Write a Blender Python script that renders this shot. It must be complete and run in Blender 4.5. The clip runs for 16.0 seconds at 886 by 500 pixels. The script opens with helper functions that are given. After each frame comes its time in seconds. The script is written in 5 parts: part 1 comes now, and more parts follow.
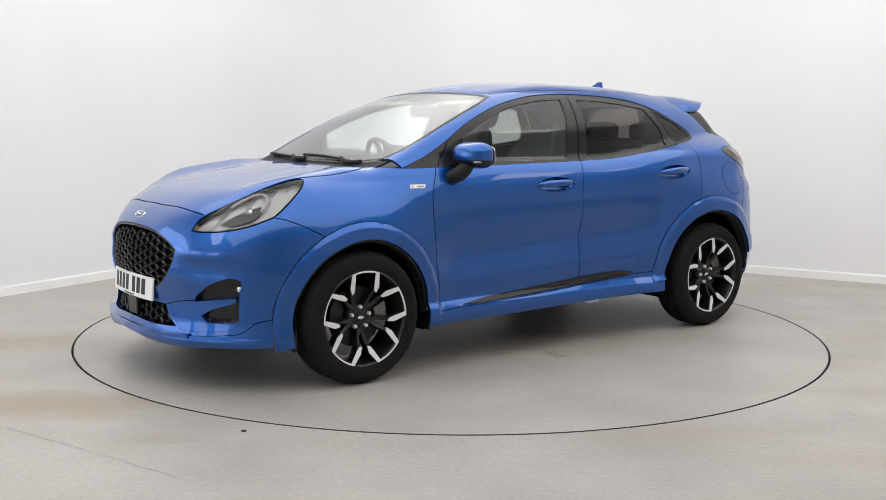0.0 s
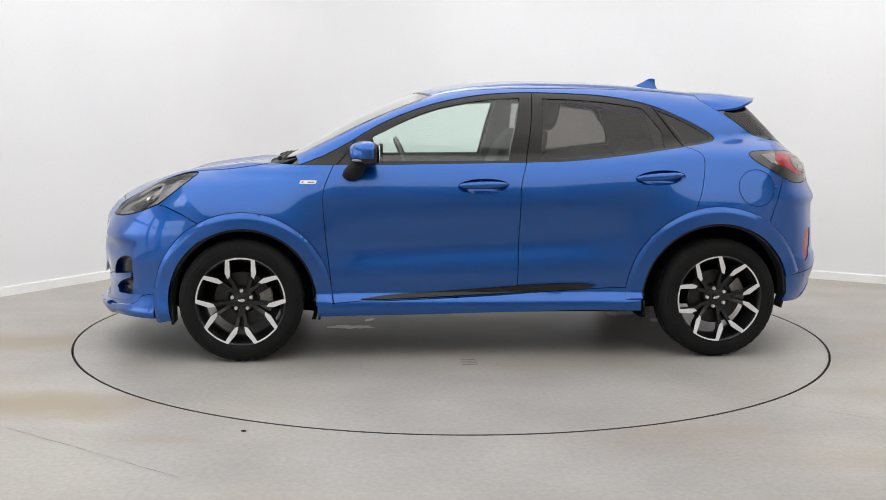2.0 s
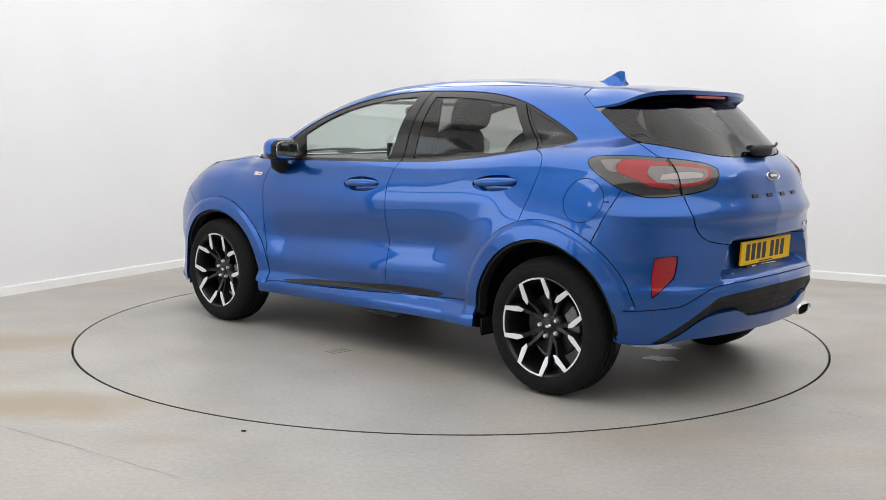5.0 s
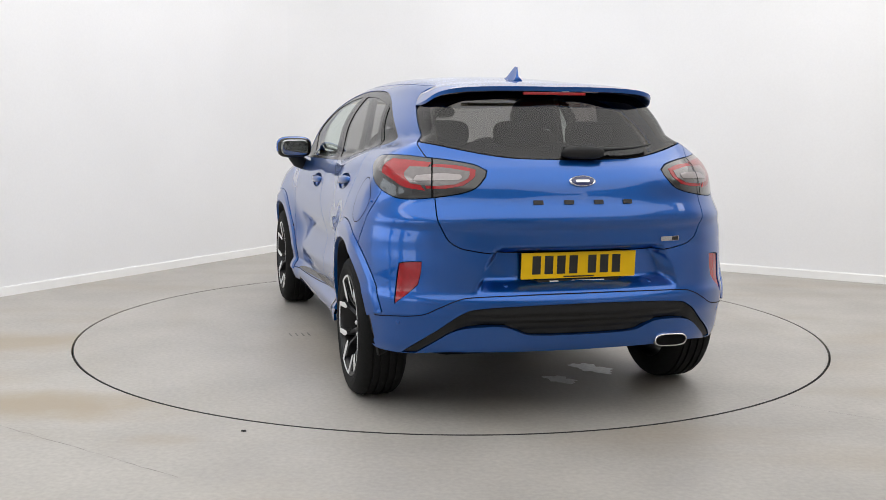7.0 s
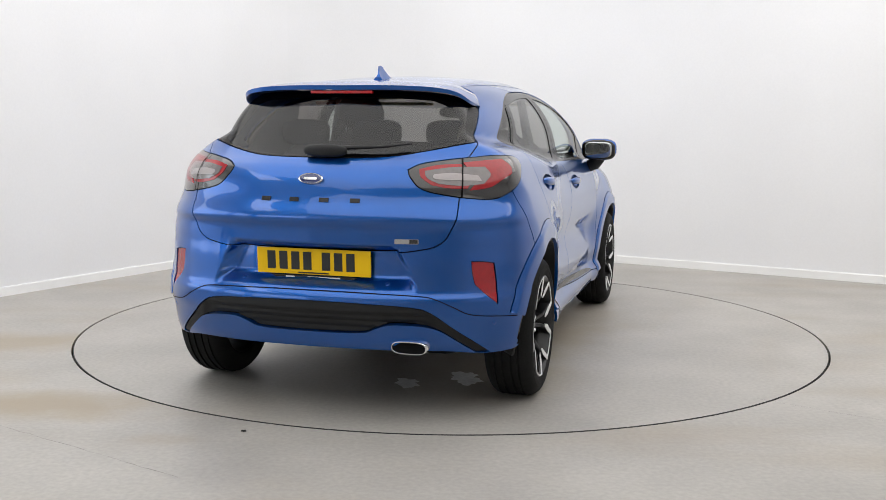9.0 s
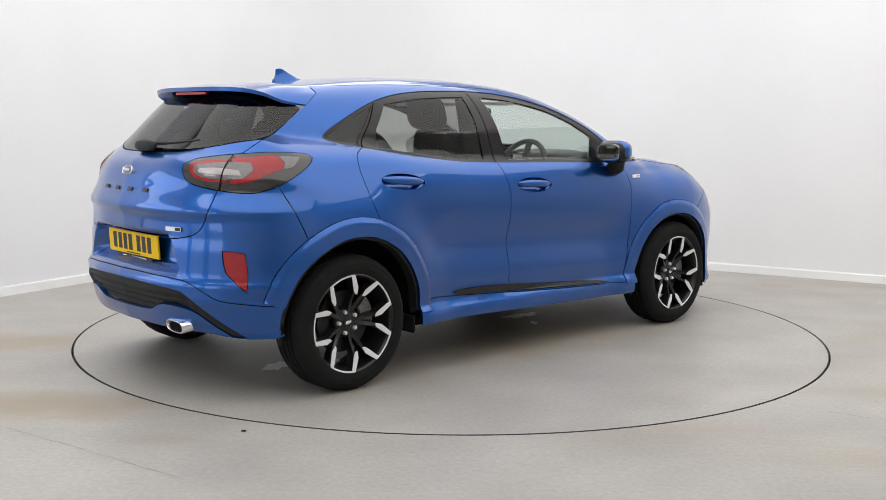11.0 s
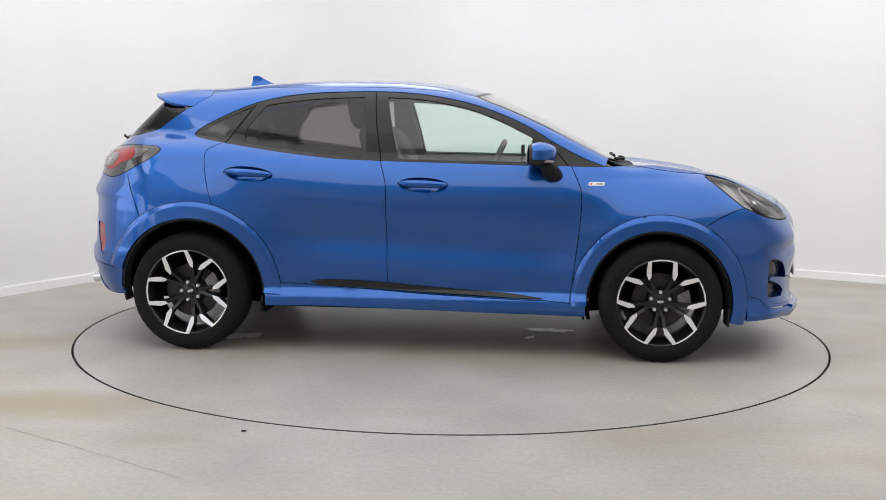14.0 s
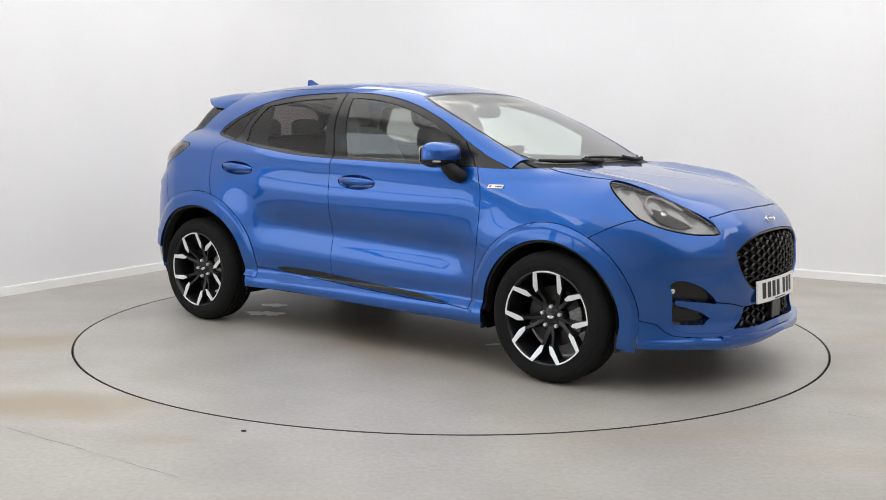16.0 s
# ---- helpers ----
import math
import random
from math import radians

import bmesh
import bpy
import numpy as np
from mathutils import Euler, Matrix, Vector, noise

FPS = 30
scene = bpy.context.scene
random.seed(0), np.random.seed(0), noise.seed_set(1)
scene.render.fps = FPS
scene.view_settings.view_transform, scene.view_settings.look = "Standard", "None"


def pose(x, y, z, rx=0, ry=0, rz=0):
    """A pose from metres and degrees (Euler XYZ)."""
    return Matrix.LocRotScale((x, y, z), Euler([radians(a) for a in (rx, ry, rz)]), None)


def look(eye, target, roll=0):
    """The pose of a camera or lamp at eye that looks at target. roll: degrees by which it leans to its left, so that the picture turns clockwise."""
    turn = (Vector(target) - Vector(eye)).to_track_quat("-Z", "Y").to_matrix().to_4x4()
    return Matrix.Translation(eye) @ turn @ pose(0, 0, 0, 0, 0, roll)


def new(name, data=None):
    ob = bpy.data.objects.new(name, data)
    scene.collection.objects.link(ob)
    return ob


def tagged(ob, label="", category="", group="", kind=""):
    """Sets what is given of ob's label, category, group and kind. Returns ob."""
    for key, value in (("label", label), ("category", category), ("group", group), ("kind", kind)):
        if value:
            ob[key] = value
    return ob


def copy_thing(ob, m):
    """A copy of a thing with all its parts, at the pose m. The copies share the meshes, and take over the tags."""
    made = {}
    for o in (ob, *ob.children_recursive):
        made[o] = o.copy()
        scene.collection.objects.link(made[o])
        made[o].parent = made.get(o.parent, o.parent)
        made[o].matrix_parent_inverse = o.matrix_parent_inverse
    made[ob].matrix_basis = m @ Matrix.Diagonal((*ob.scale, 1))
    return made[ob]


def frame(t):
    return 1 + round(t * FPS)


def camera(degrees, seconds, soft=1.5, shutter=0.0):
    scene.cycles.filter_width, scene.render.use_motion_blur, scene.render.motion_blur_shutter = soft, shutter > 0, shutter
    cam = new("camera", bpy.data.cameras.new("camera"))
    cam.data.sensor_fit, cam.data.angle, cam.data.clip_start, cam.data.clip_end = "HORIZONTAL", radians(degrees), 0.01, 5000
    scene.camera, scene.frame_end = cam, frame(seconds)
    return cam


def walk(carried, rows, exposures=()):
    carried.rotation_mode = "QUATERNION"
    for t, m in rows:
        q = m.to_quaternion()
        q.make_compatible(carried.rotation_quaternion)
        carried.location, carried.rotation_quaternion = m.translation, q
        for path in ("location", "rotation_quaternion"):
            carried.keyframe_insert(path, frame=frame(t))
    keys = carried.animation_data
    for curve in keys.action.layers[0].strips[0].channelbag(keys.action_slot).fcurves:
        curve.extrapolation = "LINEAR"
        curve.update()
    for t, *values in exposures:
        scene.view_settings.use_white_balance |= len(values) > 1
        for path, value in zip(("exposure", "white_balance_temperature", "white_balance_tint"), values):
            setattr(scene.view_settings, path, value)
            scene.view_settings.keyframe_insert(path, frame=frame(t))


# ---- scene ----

# ---- camera: on a tripod, still ----
cam = camera(46.742, 16.0, soft=0.5)
EYE = Vector((0.0, -6.316, 1.2843))
AIM = Vector((math.sin(radians(-0.4467)) * math.cos(radians(-7.2134)), math.cos(radians(-0.4467)) * math.cos(radians(-7.2134)), math.sin(radians(-7.2134))))
STILL = look(EYE, EYE + AIM * 6, 0.474)
walk(cam, [(0.0, STILL), (16.0, STILL)])


def heading(t):
    """The turntable's turn at t seconds, in degrees."""
    return 217.107 - 15.8413 * t


# ---- light: a white studio, with overhead and wall lamps added out of view ----
world = bpy.data.worlds.new("studio_air")
world.use_nodes = True
world.node_tree.nodes["Background"].inputs["Color"].default_value = (.9, .95, 1, 1)
world.node_tree.nodes["Background"].inputs["Strength"].default_value = 0.05
scene.world = world
scene.view_settings.exposure = 0.0
ROOM_TURN = 60.25          # degrees from x to the wall that runs away from the camera
CORNER = Vector((-1.155, 4.565, 0))
WALL_A, WALL_B, HEIGHT = 12.5, 12.0, 3.7
room = Matrix.Translation(CORNER) @ pose(0, 0, 0, 0, 0, ROOM_TURN)   # x runs along one wall, away from the camera; -y along the other


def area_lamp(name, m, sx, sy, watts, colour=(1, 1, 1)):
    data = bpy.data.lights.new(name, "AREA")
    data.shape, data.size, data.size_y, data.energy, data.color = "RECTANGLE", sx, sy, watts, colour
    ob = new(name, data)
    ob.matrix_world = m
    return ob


# Unseen overhead lamp, set towards the camera to fill the car's near sides.
area_lamp("overhead_fill", pose(1.0, -2.6, HEIGHT - .05), 9, 9, 330, (1, .985, .965))
# Two strip lamps added near the ceiling only to brighten the walls.
for k, (u, v) in enumerate(((-5.0, -1.5), (-1.5, -5.0))):
    area_lamp("wall_fill", room @ pose(u, v, HEIGHT - .05), 9 if k == 0 else .8, .8 if k == 0 else 9, 66, (1, .985, .97))
BAYS = ((-2.45, -.35),)              # daylight opening in the wall behind the camera, along that wall
SIDE_BAYS = ((-11.9, -9.45), (-9.2, -6.15))   # and two in the long wall


# ---- materials ----
def material(name, colour, rough=.5, metal=0, coat=0, grain=0, grain_size=40, stain=0, stain_size=2.5, bump=0, spec=.5, bump_size=None):
    """A plain surface with two scales of change in it and a little relief."""
    m = bpy.data.materials.new(name)
    m.use_nodes = True
    t = m.node_tree
    b = t.nodes["Principled BSDF"]
    b.inputs["Base Color"].default_value = (*colour, 1)
    b.inputs["Roughness"].default_value, b.inputs["Metallic"].default_value = rough, metal
    b.inputs["Coat Weight"].default_value, b.inputs["Coat Roughness"].default_value = coat, .02
    b.inputs["Specular IOR Level"].default_value = spec
    if grain or stain or bump:
        co = t.nodes.new("ShaderNodeTexCoord").outputs["Object"]
        fine, wide = t.nodes.new("ShaderNodeTexNoise"), t.nodes.new("ShaderNodeTexNoise")
        for n, s in ((fine, grain_size), (wide, stain_size)):
            n.inputs["Scale"].default_value, n.inputs["Detail"].default_value = s, 5
            t.links.new(co, n.inputs["Vector"])
        value = None
        for n, amount in ((fine, grain), (wide, stain)):
            r = t.nodes.new("ShaderNodeMapRange")
            r.inputs["From Min"].default_value, r.inputs["From Max"].default_value = .3, .7
            r.inputs["To Min"].default_value, r.inputs["To Max"].default_value = 1 - amount, 1 + amount
            t.links.new(n.outputs["Fac"], r.inputs["Value"])
            if value is None:
                value = r.outputs["Result"]
            else:
                mul = t.nodes.new("ShaderNodeMath")
                mul.operation = "MULTIPLY"
                t.links.new(value, mul.inputs[0])
                t.links.new(r.outputs["Result"], mul.inputs[1])
                value = mul.outputs[0]
        mix = t.nodes.new("ShaderNodeVectorMath")
        mix.operation = "SCALE"
        mix.inputs[0].default_value = colour
        t.links.new(value, mix.inputs["Scale"])
        t.links.new(mix.outputs[0], b.inputs["Base Color"])
        if bump:
            bn = t.nodes.new("ShaderNodeBump")
            bn.inputs["Strength"].default_value, bn.inputs["Distance"].default_value = bump, .002
            t.links.new(fine.outputs["Fac"], bn.inputs["Height"])
            t.links.new(bn.outputs[0], b.inputs["Normal"])
    return m


def glass_material(name, tint, gloss=.02, ior=1.5):
    """A thin pane: tinted clear, with the gloss of glass."""
    m = bpy.data.materials.new(name)
    m.use_nodes = True
    t = m.node_tree
    t.nodes.remove(t.nodes["Principled BSDF"])
    out = t.nodes["Material Output"]
    clear, shine, mix, edge = (t.nodes.new(k) for k in ("ShaderNodeBsdfTransparent", "ShaderNodeBsdfGlossy", "ShaderNodeMixShader", "ShaderNodeLayerWeight"))
    power, gain = t.nodes.new("ShaderNodeMath"), t.nodes.new("ShaderNodeMapRange")
    power.operation, power.inputs[1].default_value = "POWER", 5
    gain.inputs["To Min"].default_value = ((ior - 1) / (ior + 1)) ** 2
    edge.inputs["Blend"].default_value = .5
    t.links.new(edge.outputs["Facing"], power.inputs[0])
    t.links.new(power.outputs[0], gain.inputs["Value"])
    clear.inputs[0].default_value = (*tint, 1)
    shine.inputs["Roughness"].default_value = gloss
    t.links.new(gain.outputs["Result"], mix.inputs[0])
    t.links.new(clear.outputs[0], mix.inputs[1])
    t.links.new(shine.outputs[0], mix.inputs[2])
    t.links.new(mix.outputs[0], out.inputs["Surface"])
    return m


def glowing(name, colour, strength):
    m = bpy.data.materials.new(name)
    m.use_nodes = True
    b = m.node_tree.nodes["Principled BSDF"]
    b.inputs["Base Color"].default_value = (*colour, 1)
    b.inputs["Emission Color"].default_value = (*colour, 1)
    b.inputs["Emission Strength"].default_value = strength
    return m


PAINT = material("blue_metallic_paint", (.0015, .083, .360), .34, .92, 1.0, grain=.10, grain_size=900, stain=.02, stain_size=3)
PAINT.node_tree.nodes["Principled BSDF"].inputs["Coat IOR"].default_value = 1.54
WHITE_WALL = material("matt_white_wall_paint", (.80, .80, .81), .7, grain=.012, grain_size=60, stain=.02, stain_size=1.1, bump=.15)
CEILING = material("white_ceiling_paint", (.82, .82, .82), .8, stain=.015, stain_size=.8)
SKIRTING = material("white_gloss_skirting", (.88, .88, .87), .3, stain=.03, stain_size=3)
GLOSS_BLACK = material("gloss_black_trim", (.010, .009, .009), .25, 0, .1, spec=.35, stain=.2, stain_size=6)
MATT_BLACK = material("textured_black_plastic", (.012, .012, .0125), .6, spec=.3, grain=.25, grain_size=300, bump=.3)
DEEP_BLACK = material("dark_underside_and_light_stop", (.005, .005, .005), .9, spec=.1, grain=.3, grain_size=30)
DISC_IRON = material("worn_iron_disc", (.035, .033, .032), .45, .6, grain=.2, grain_size=90, stain=.3, stain_size=12)
RUBBER = material("tyre_rubber", (.009, .009, .009), .85, spec=.2, grain=.2, grain_size=120, stain=.2, stain_size=9, bump=.2)
RIM_BLACK = material("gloss_black_alloy", (.007, .007, .008), .3, 0, .15, spec=.35, stain=.2, stain_size=14)
RIM_SILVER = material("machined_alloy", (.84, .84, .85), .32, .6, .2, grain=.06, grain_size=400)
STEEL = material("brushed_steel", (.38, .37, .36), .35, .9, grain=.2, grain_size=90, stain=.25, stain_size=12)
MIRROR = material("silvered_mirror", (.55, .56, .57), .04, 1, stain=.03, stain_size=6)
CHROME = material("chrome", (.75, .75, .76), .08, 1, grain=.02, grain_size=50)
CASTING = material("grey_cast_metal", (.20, .19, .18), .5, .6, grain=.3, grain_size=60)
SEAT_CLOTH = material("charcoal_seat_cloth", (.07, .07, .072), .85, grain=.3, grain_size=350, bump=.3)
DASH = material("soft_charcoal_plastic", (.08, .078, .076), .6, grain=.15, grain_size=250, bump=.2)
LINER = material("pale_grey_headliner", (.78, .71, .54), .9, grain=.06, grain_size=200)
LENS_RED = material("red_lamp_lens", (.30, .007, .011), .16, 0, .45, spec=.4, grain=.12, grain_size=60)
LENS_SMOKE = material("smoked_lamp_lens", (.022, .02, .02), .15, 0, .8, stain=.2, stain_size=12)
LENS_CLEAR = material("clear_lamp_insert", (.32, .29, .29), .2, .2, .6, grain=.04, grain_size=80)
LENS_GREY = material("grey_lamp_insert", (.13, .115, .115), .15, .3, 1, grain=.12, grain_size=50)
REFLECTOR = material("grey_lamp_reflector", (.36, .36, .36), .25, .5, grain=.15, grain_size=60)
YELLOW = material("yellow_plate", (.82, .50, .006), .5, 0, 0, spec=.2, stain=.04, stain_size=8)
PLATE_WHITE = material("white_plate", (.80, .80, .79), .35, 0, .3, stain=.03, stain_size=8)
INK = material("black_print", (.012, .012, .012), .5, stain=.1, stain_size=20)
BADGE_BLUE = material("dark_blue_badge", (.01, .02, .10), .2, 0, 1, stain=.1, stain_size=30)
RED_PRINT = material("red_print", (.5, .02, .02), .4, stain=.1, stain_size=30)
GLASS_CLEAR = glass_material("green_tinted_glass", (.86, .97, .92), .02, 1.85)
GLASS_SCREEN = glass_material("windscreen_glass", (.95, .99, .97), .32, 3.2)
GLASS_DARK = glass_material("dark_privacy_glass", (.40, .385, .375), .02, 1.6)
GLASS_REAR = glass_material("dark_rear_glass", (.26, .245, .24), .02, 1.6)
GLASS_LAMP = glass_material("clear_lamp_cover", (.88, .88, .88))


def concrete(name, stains=True, spots=()):
    """Pale power-floated concrete with cloudy tone, tan tyre stains and a soft polish."""
    m = material(name, (.348, .330, .304), .40, grain=.09, grain_size=45, stain=.12, stain_size=1.6, bump=.06)
    t = m.node_tree
    b = t.nodes["Principled BSDF"]
    base = b.inputs["Base Color"].links[0].from_socket
    co = t.nodes.new("ShaderNodeTexCoord").outputs["Object"]
    stretch = t.nodes.new("ShaderNodeMapping")
    stretch.inputs["Scale"].default_value = (.45, 1.6, 1)
    n = t.nodes.new("ShaderNodeTexNoise")
    n.inputs["Scale"].default_value, n.inputs["Detail"].default_value = 1.1, 3
    r = t.nodes.new("ShaderNodeMapRange")
    r.inputs["From Min"].default_value, r.inputs["From Max"].default_value = .52, .75
    r.inputs["To Max"].default_value = .5 if stains else .25
    mix = t.nodes.new("ShaderNodeMix")
    mix.data_type = "RGBA"
    mix.inputs["B"].default_value = (.31, .255, .185, 1)
    t.links.new(co, stretch.inputs["Vector"])
    t.links.new(stretch.outputs[0], n.inputs["Vector"])
    t.links.new(n.outputs["Fac"], r.inputs["Value"])
    t.links.new(r.outputs["Result"], mix.inputs["Factor"])
    t.links.new(base, mix.inputs["A"])
    t.links.new(mix.outputs["Result"], b.inputs["Base Color"])
    last = mix
    for sx, sy, rx, ry, amount in spots:
        shift = t.nodes.new("ShaderNodeMapping")
        shift.vector_type = "TEXTURE"
        shift.inputs["Location"].default_value, shift.inputs["Scale"].default_value = (sx, sy, 0), (rx, ry, 1)
        wobble = t.nodes.new("ShaderNodeTexNoise")
        wobble.inputs["Scale"].default_value, wobble.inputs["Detail"].default_value = 3.5, 5
        dist = t.nodes.new("ShaderNodeVectorMath")
        dist.operation = "LENGTH"
        fade = t.nodes.new("ShaderNodeMapRange")
        fade.interpolation_type = "SMOOTHSTEP"
        fade.inputs["From Min"].default_value, fade.inputs["From Max"].default_value = .35, 1.5
        fade.inputs["To Min"].default_value, fade.inputs["To Max"].default_value = amount, 0
        over = t.nodes.new("ShaderNodeMath")
        over.operation = "MULTIPLY_ADD"
        over.inputs[1].default_value = 1.5
        over.inputs[2].default_value = -.75
        sum_ = t.nodes.new("ShaderNodeMath")
        more = t.nodes.new("ShaderNodeMix")
        more.data_type = "RGBA"
        more.inputs["B"].default_value = (.30, .245, .17, 1)
        t.links.new(co, shift.inputs["Vector"])
        t.links.new(co, wobble.inputs["Vector"])
        t.links.new(shift.outputs[0], dist.inputs[0])
        t.links.new(wobble.outputs["Fac"], over.inputs[0])
        t.links.new(dist.outputs["Value"], sum_.inputs[0])
        t.links.new(over.outputs[0], sum_.inputs[1])
        t.links.new(sum_.outputs[0], fade.inputs["Value"])
        t.links.new(fade.outputs["Result"], more.inputs["Factor"])
        t.links.new(last.outputs["Result"], more.inputs["A"])
        t.links.new(more.outputs["Result"], b.inputs["Base Color"])
        last = more
    rough = t.nodes.new("ShaderNodeMapRange")
    rough.inputs["To Min"].default_value, rough.inputs["To Max"].default_value = .34, .52
    t.links.new(n.outputs["Fac"], rough.inputs["Value"])
    t.links.new(rough.outputs["Result"], b.inputs["Roughness"])
    return m


FLOOR = concrete("power_floated_concrete", True, ((-2.45, -.55, .48, .24, .75), (-1.80, -1.84, .62, .20, .85), (-2.6, -1.4, .5, .16, .4), (-1.15, -2.32, .16, .07, .35), (1.9, -.9, .5, .2, .25)))
DISC = concrete("turntable_concrete", False, ((.3, -.3, 1.2, .6, .7), (-1.1, -.5, .5, .4, .4), (-.4, .95, .6, .25, .25)))
JOINT = material("dark_floor_joint", (.02, .02, .02), .8, grain=.3, grain_size=30)
FLAKE = material("worn_white_floor_paint", (.82, .82, .80), .30, grain=.1, grain_size=60, stain=.1, stain_size=9)


# ---- mesh helpers ----
def mesh_object(name, verts, faces, mat, smooth=True, loose_normals=None):
    me = bpy.data.meshes.new(name)
    me.from_pydata([tuple(v) for v in verts], [], [tuple(int(i) for i in f) for f in faces])
    me.materials.append(mat)
    me.polygons.foreach_set("use_smooth", [smooth] * len(me.polygons))
    me.update()
    if loose_normals is not None:
        me.normals_split_custom_set_from_vertices([tuple(n) for n in loose_normals])
    return new(name, me)


def hang(ob, parent, label=""):
    ob.parent = parent
    return tagged(ob, label)


def part(name, bm, mat, parent, label="", smooth=False, bevel=0.0, angle=35):
    """Links a bmesh as one mesh object under a thing or a part."""
    if bevel:
        edges = [e for e in bm.edges if len(e.link_faces) == 2 and e.calc_face_angle(0) > radians(angle)]
        bmesh.ops.bevel(bm, geom=edges, offset=bevel, segments=2, affect="EDGES", profile=.6, clamp_overlap=True)
    me = bpy.data.meshes.new(name)
    bm.normal_update()
    bm.to_mesh(me)
    bm.free()
    me.materials.append(mat)
    if smooth:
        me.polygons.foreach_set("use_smooth", [True] * len(me.polygons))
        me.set_sharp_from_angle(angle=radians(40))
    ob = new(name, me)
    if parent:
        ob.parent = parent
    return tagged(ob, label)


def box(bm, centre, size, m=None):
    r = bmesh.ops.create_cube(bm, size=1)
    bmesh.ops.transform(bm, matrix=(m or Matrix()) @ Matrix.Translation(centre) @ Matrix.Diagonal((*size, 1)), verts=r["verts"])
    return r["verts"]


def prism(bm, outline, low, high, m=None):
    """A polygon in x, y drawn up from low to high."""
    m = m or Matrix()
    a = [bm.verts.new(m @ Vector((x, y, low))) for x, y in outline]
    b = [bm.verts.new(m @ Vector((x, y, high))) for x, y in outline]
    n = len(a)
    bm.faces.new(a[::-1])
    bm.faces.new(b)
    for i in range(n):
        bm.faces.new((a[i], a[(i + 1) % n], b[(i + 1) % n], b[i]))


def lathe(bm, profile, n=64, m=None, closed=False):
    """Turns (radius, height) pairs round the z axis."""
    m = m or Matrix()
    rings = [[bm.verts.new(m @ Vector((r * math.cos(a), r * math.sin(a), h))) for a in (2 * math.pi * i / n for i in range(n))] for r, h in profile]
    pairs = list(zip(rings[:-1], rings[1:])) + ([(rings[-1], rings[0])] if closed else [])
    for p, q in pairs:
        for i in range(n):
            bm.faces.new((p[i], p[(i + 1) % n], q[(i + 1) % n], q[i]))
    return rings


def tube(bm, points, radius, n=10, caps=True, flat=1.0):
    pts = [Vector(p) for p in points]
    rings = []
    for i, p in enumerate(pts):
        d = (pts[min(i + 1, len(pts) - 1)] - pts[max(i - 1, 0)]).normalized()
        side = d.cross(Vector((0, 0, 1)))
        side = side.normalized() if side.length > .01 else Vector((1, 0, 0))
        up = side.cross(d)
        r = radius[i] if isinstance(radius, (list, tuple)) else radius
        rings.append([bm.verts.new(p + side * (r * math.cos(a)) + up * (r * flat * math.sin(a))) for a in (2 * math.pi * k / n for k in range(n))])
    for p, q in zip(rings[:-1], rings[1:]):
        for i in range(n):
            bm.faces.new((p[i], q[i], q[(i + 1) % n], p[(i + 1) % n]))
    if caps:
        bm.faces.new(rings[0])
        bm.faces.new(rings[-1][::-1])


def blob(bm, centre, size, power=2.6, nu=24, nv=14, shape=None):
    """A soft-edged cushion form; shape bends its points."""
    rings = []
    def sp(v): return math.copysign(abs(v) ** (2 / power), v)
    for j in range(nv + 1):
        b = -math.pi / 2 + math.pi * j / nv
        ring = []
        for i in range(nu):
            a = 2 * math.pi * i / nu
            p = Vector((sp(math.cos(b)) * sp(math.cos(a)) * size[0] / 2, sp(math.cos(b)) * sp(math.sin(a)) * size[1] / 2, sp(math.sin(b)) * size[2] / 2))
            ring.append(bm.verts.new(Vector(centre) + (shape(p) if shape else p)))
        rings.append(ring)
    for p, q in zip(rings[:-1], rings[1:]):
        for i in range(nu):
            bm.faces.new((p[i], p[(i + 1) % nu], q[(i + 1) % nu], q[i]))
    bmesh.ops.remove_doubles(bm, verts=[v for r in (rings[0], rings[-1]) for v in r], dist=.0005)


# ---- studio ----
def room_wall(name, a, b, thick=.15):
    """A wall from a to b (room plan), standing outside its line."""
    bm = bmesh.new()
    d = Vector((b[0] - a[0], b[1] - a[1], 0))
    n = Vector((d.y, -d.x, 0)).normalized() * -thick
    lo = [room @ Vector((p[0], p[1], 0)) for p in (a, b)]
    turn = room.to_3x3()
    q = [lo[0], lo[1], lo[1] + turn @ n, lo[0] + turn @ n]
    v = [bm.verts.new((p.x, p.y, z)) for z in (0, HEIGHT) for p in q]
    for f in ((0, 1, 2, 3), (4, 5, 6, 7), (0, 1, 5, 4), (1, 2, 6, 5), (2, 3, 7, 6), (3, 0, 4, 7)):
        bm.faces.new([v[i] for i in f])
    bmesh.ops.recalc_face_normals(bm, faces=bm.faces[:])
    return tagged(part(name, bm, WHITE_WALL, None), kind="structure")


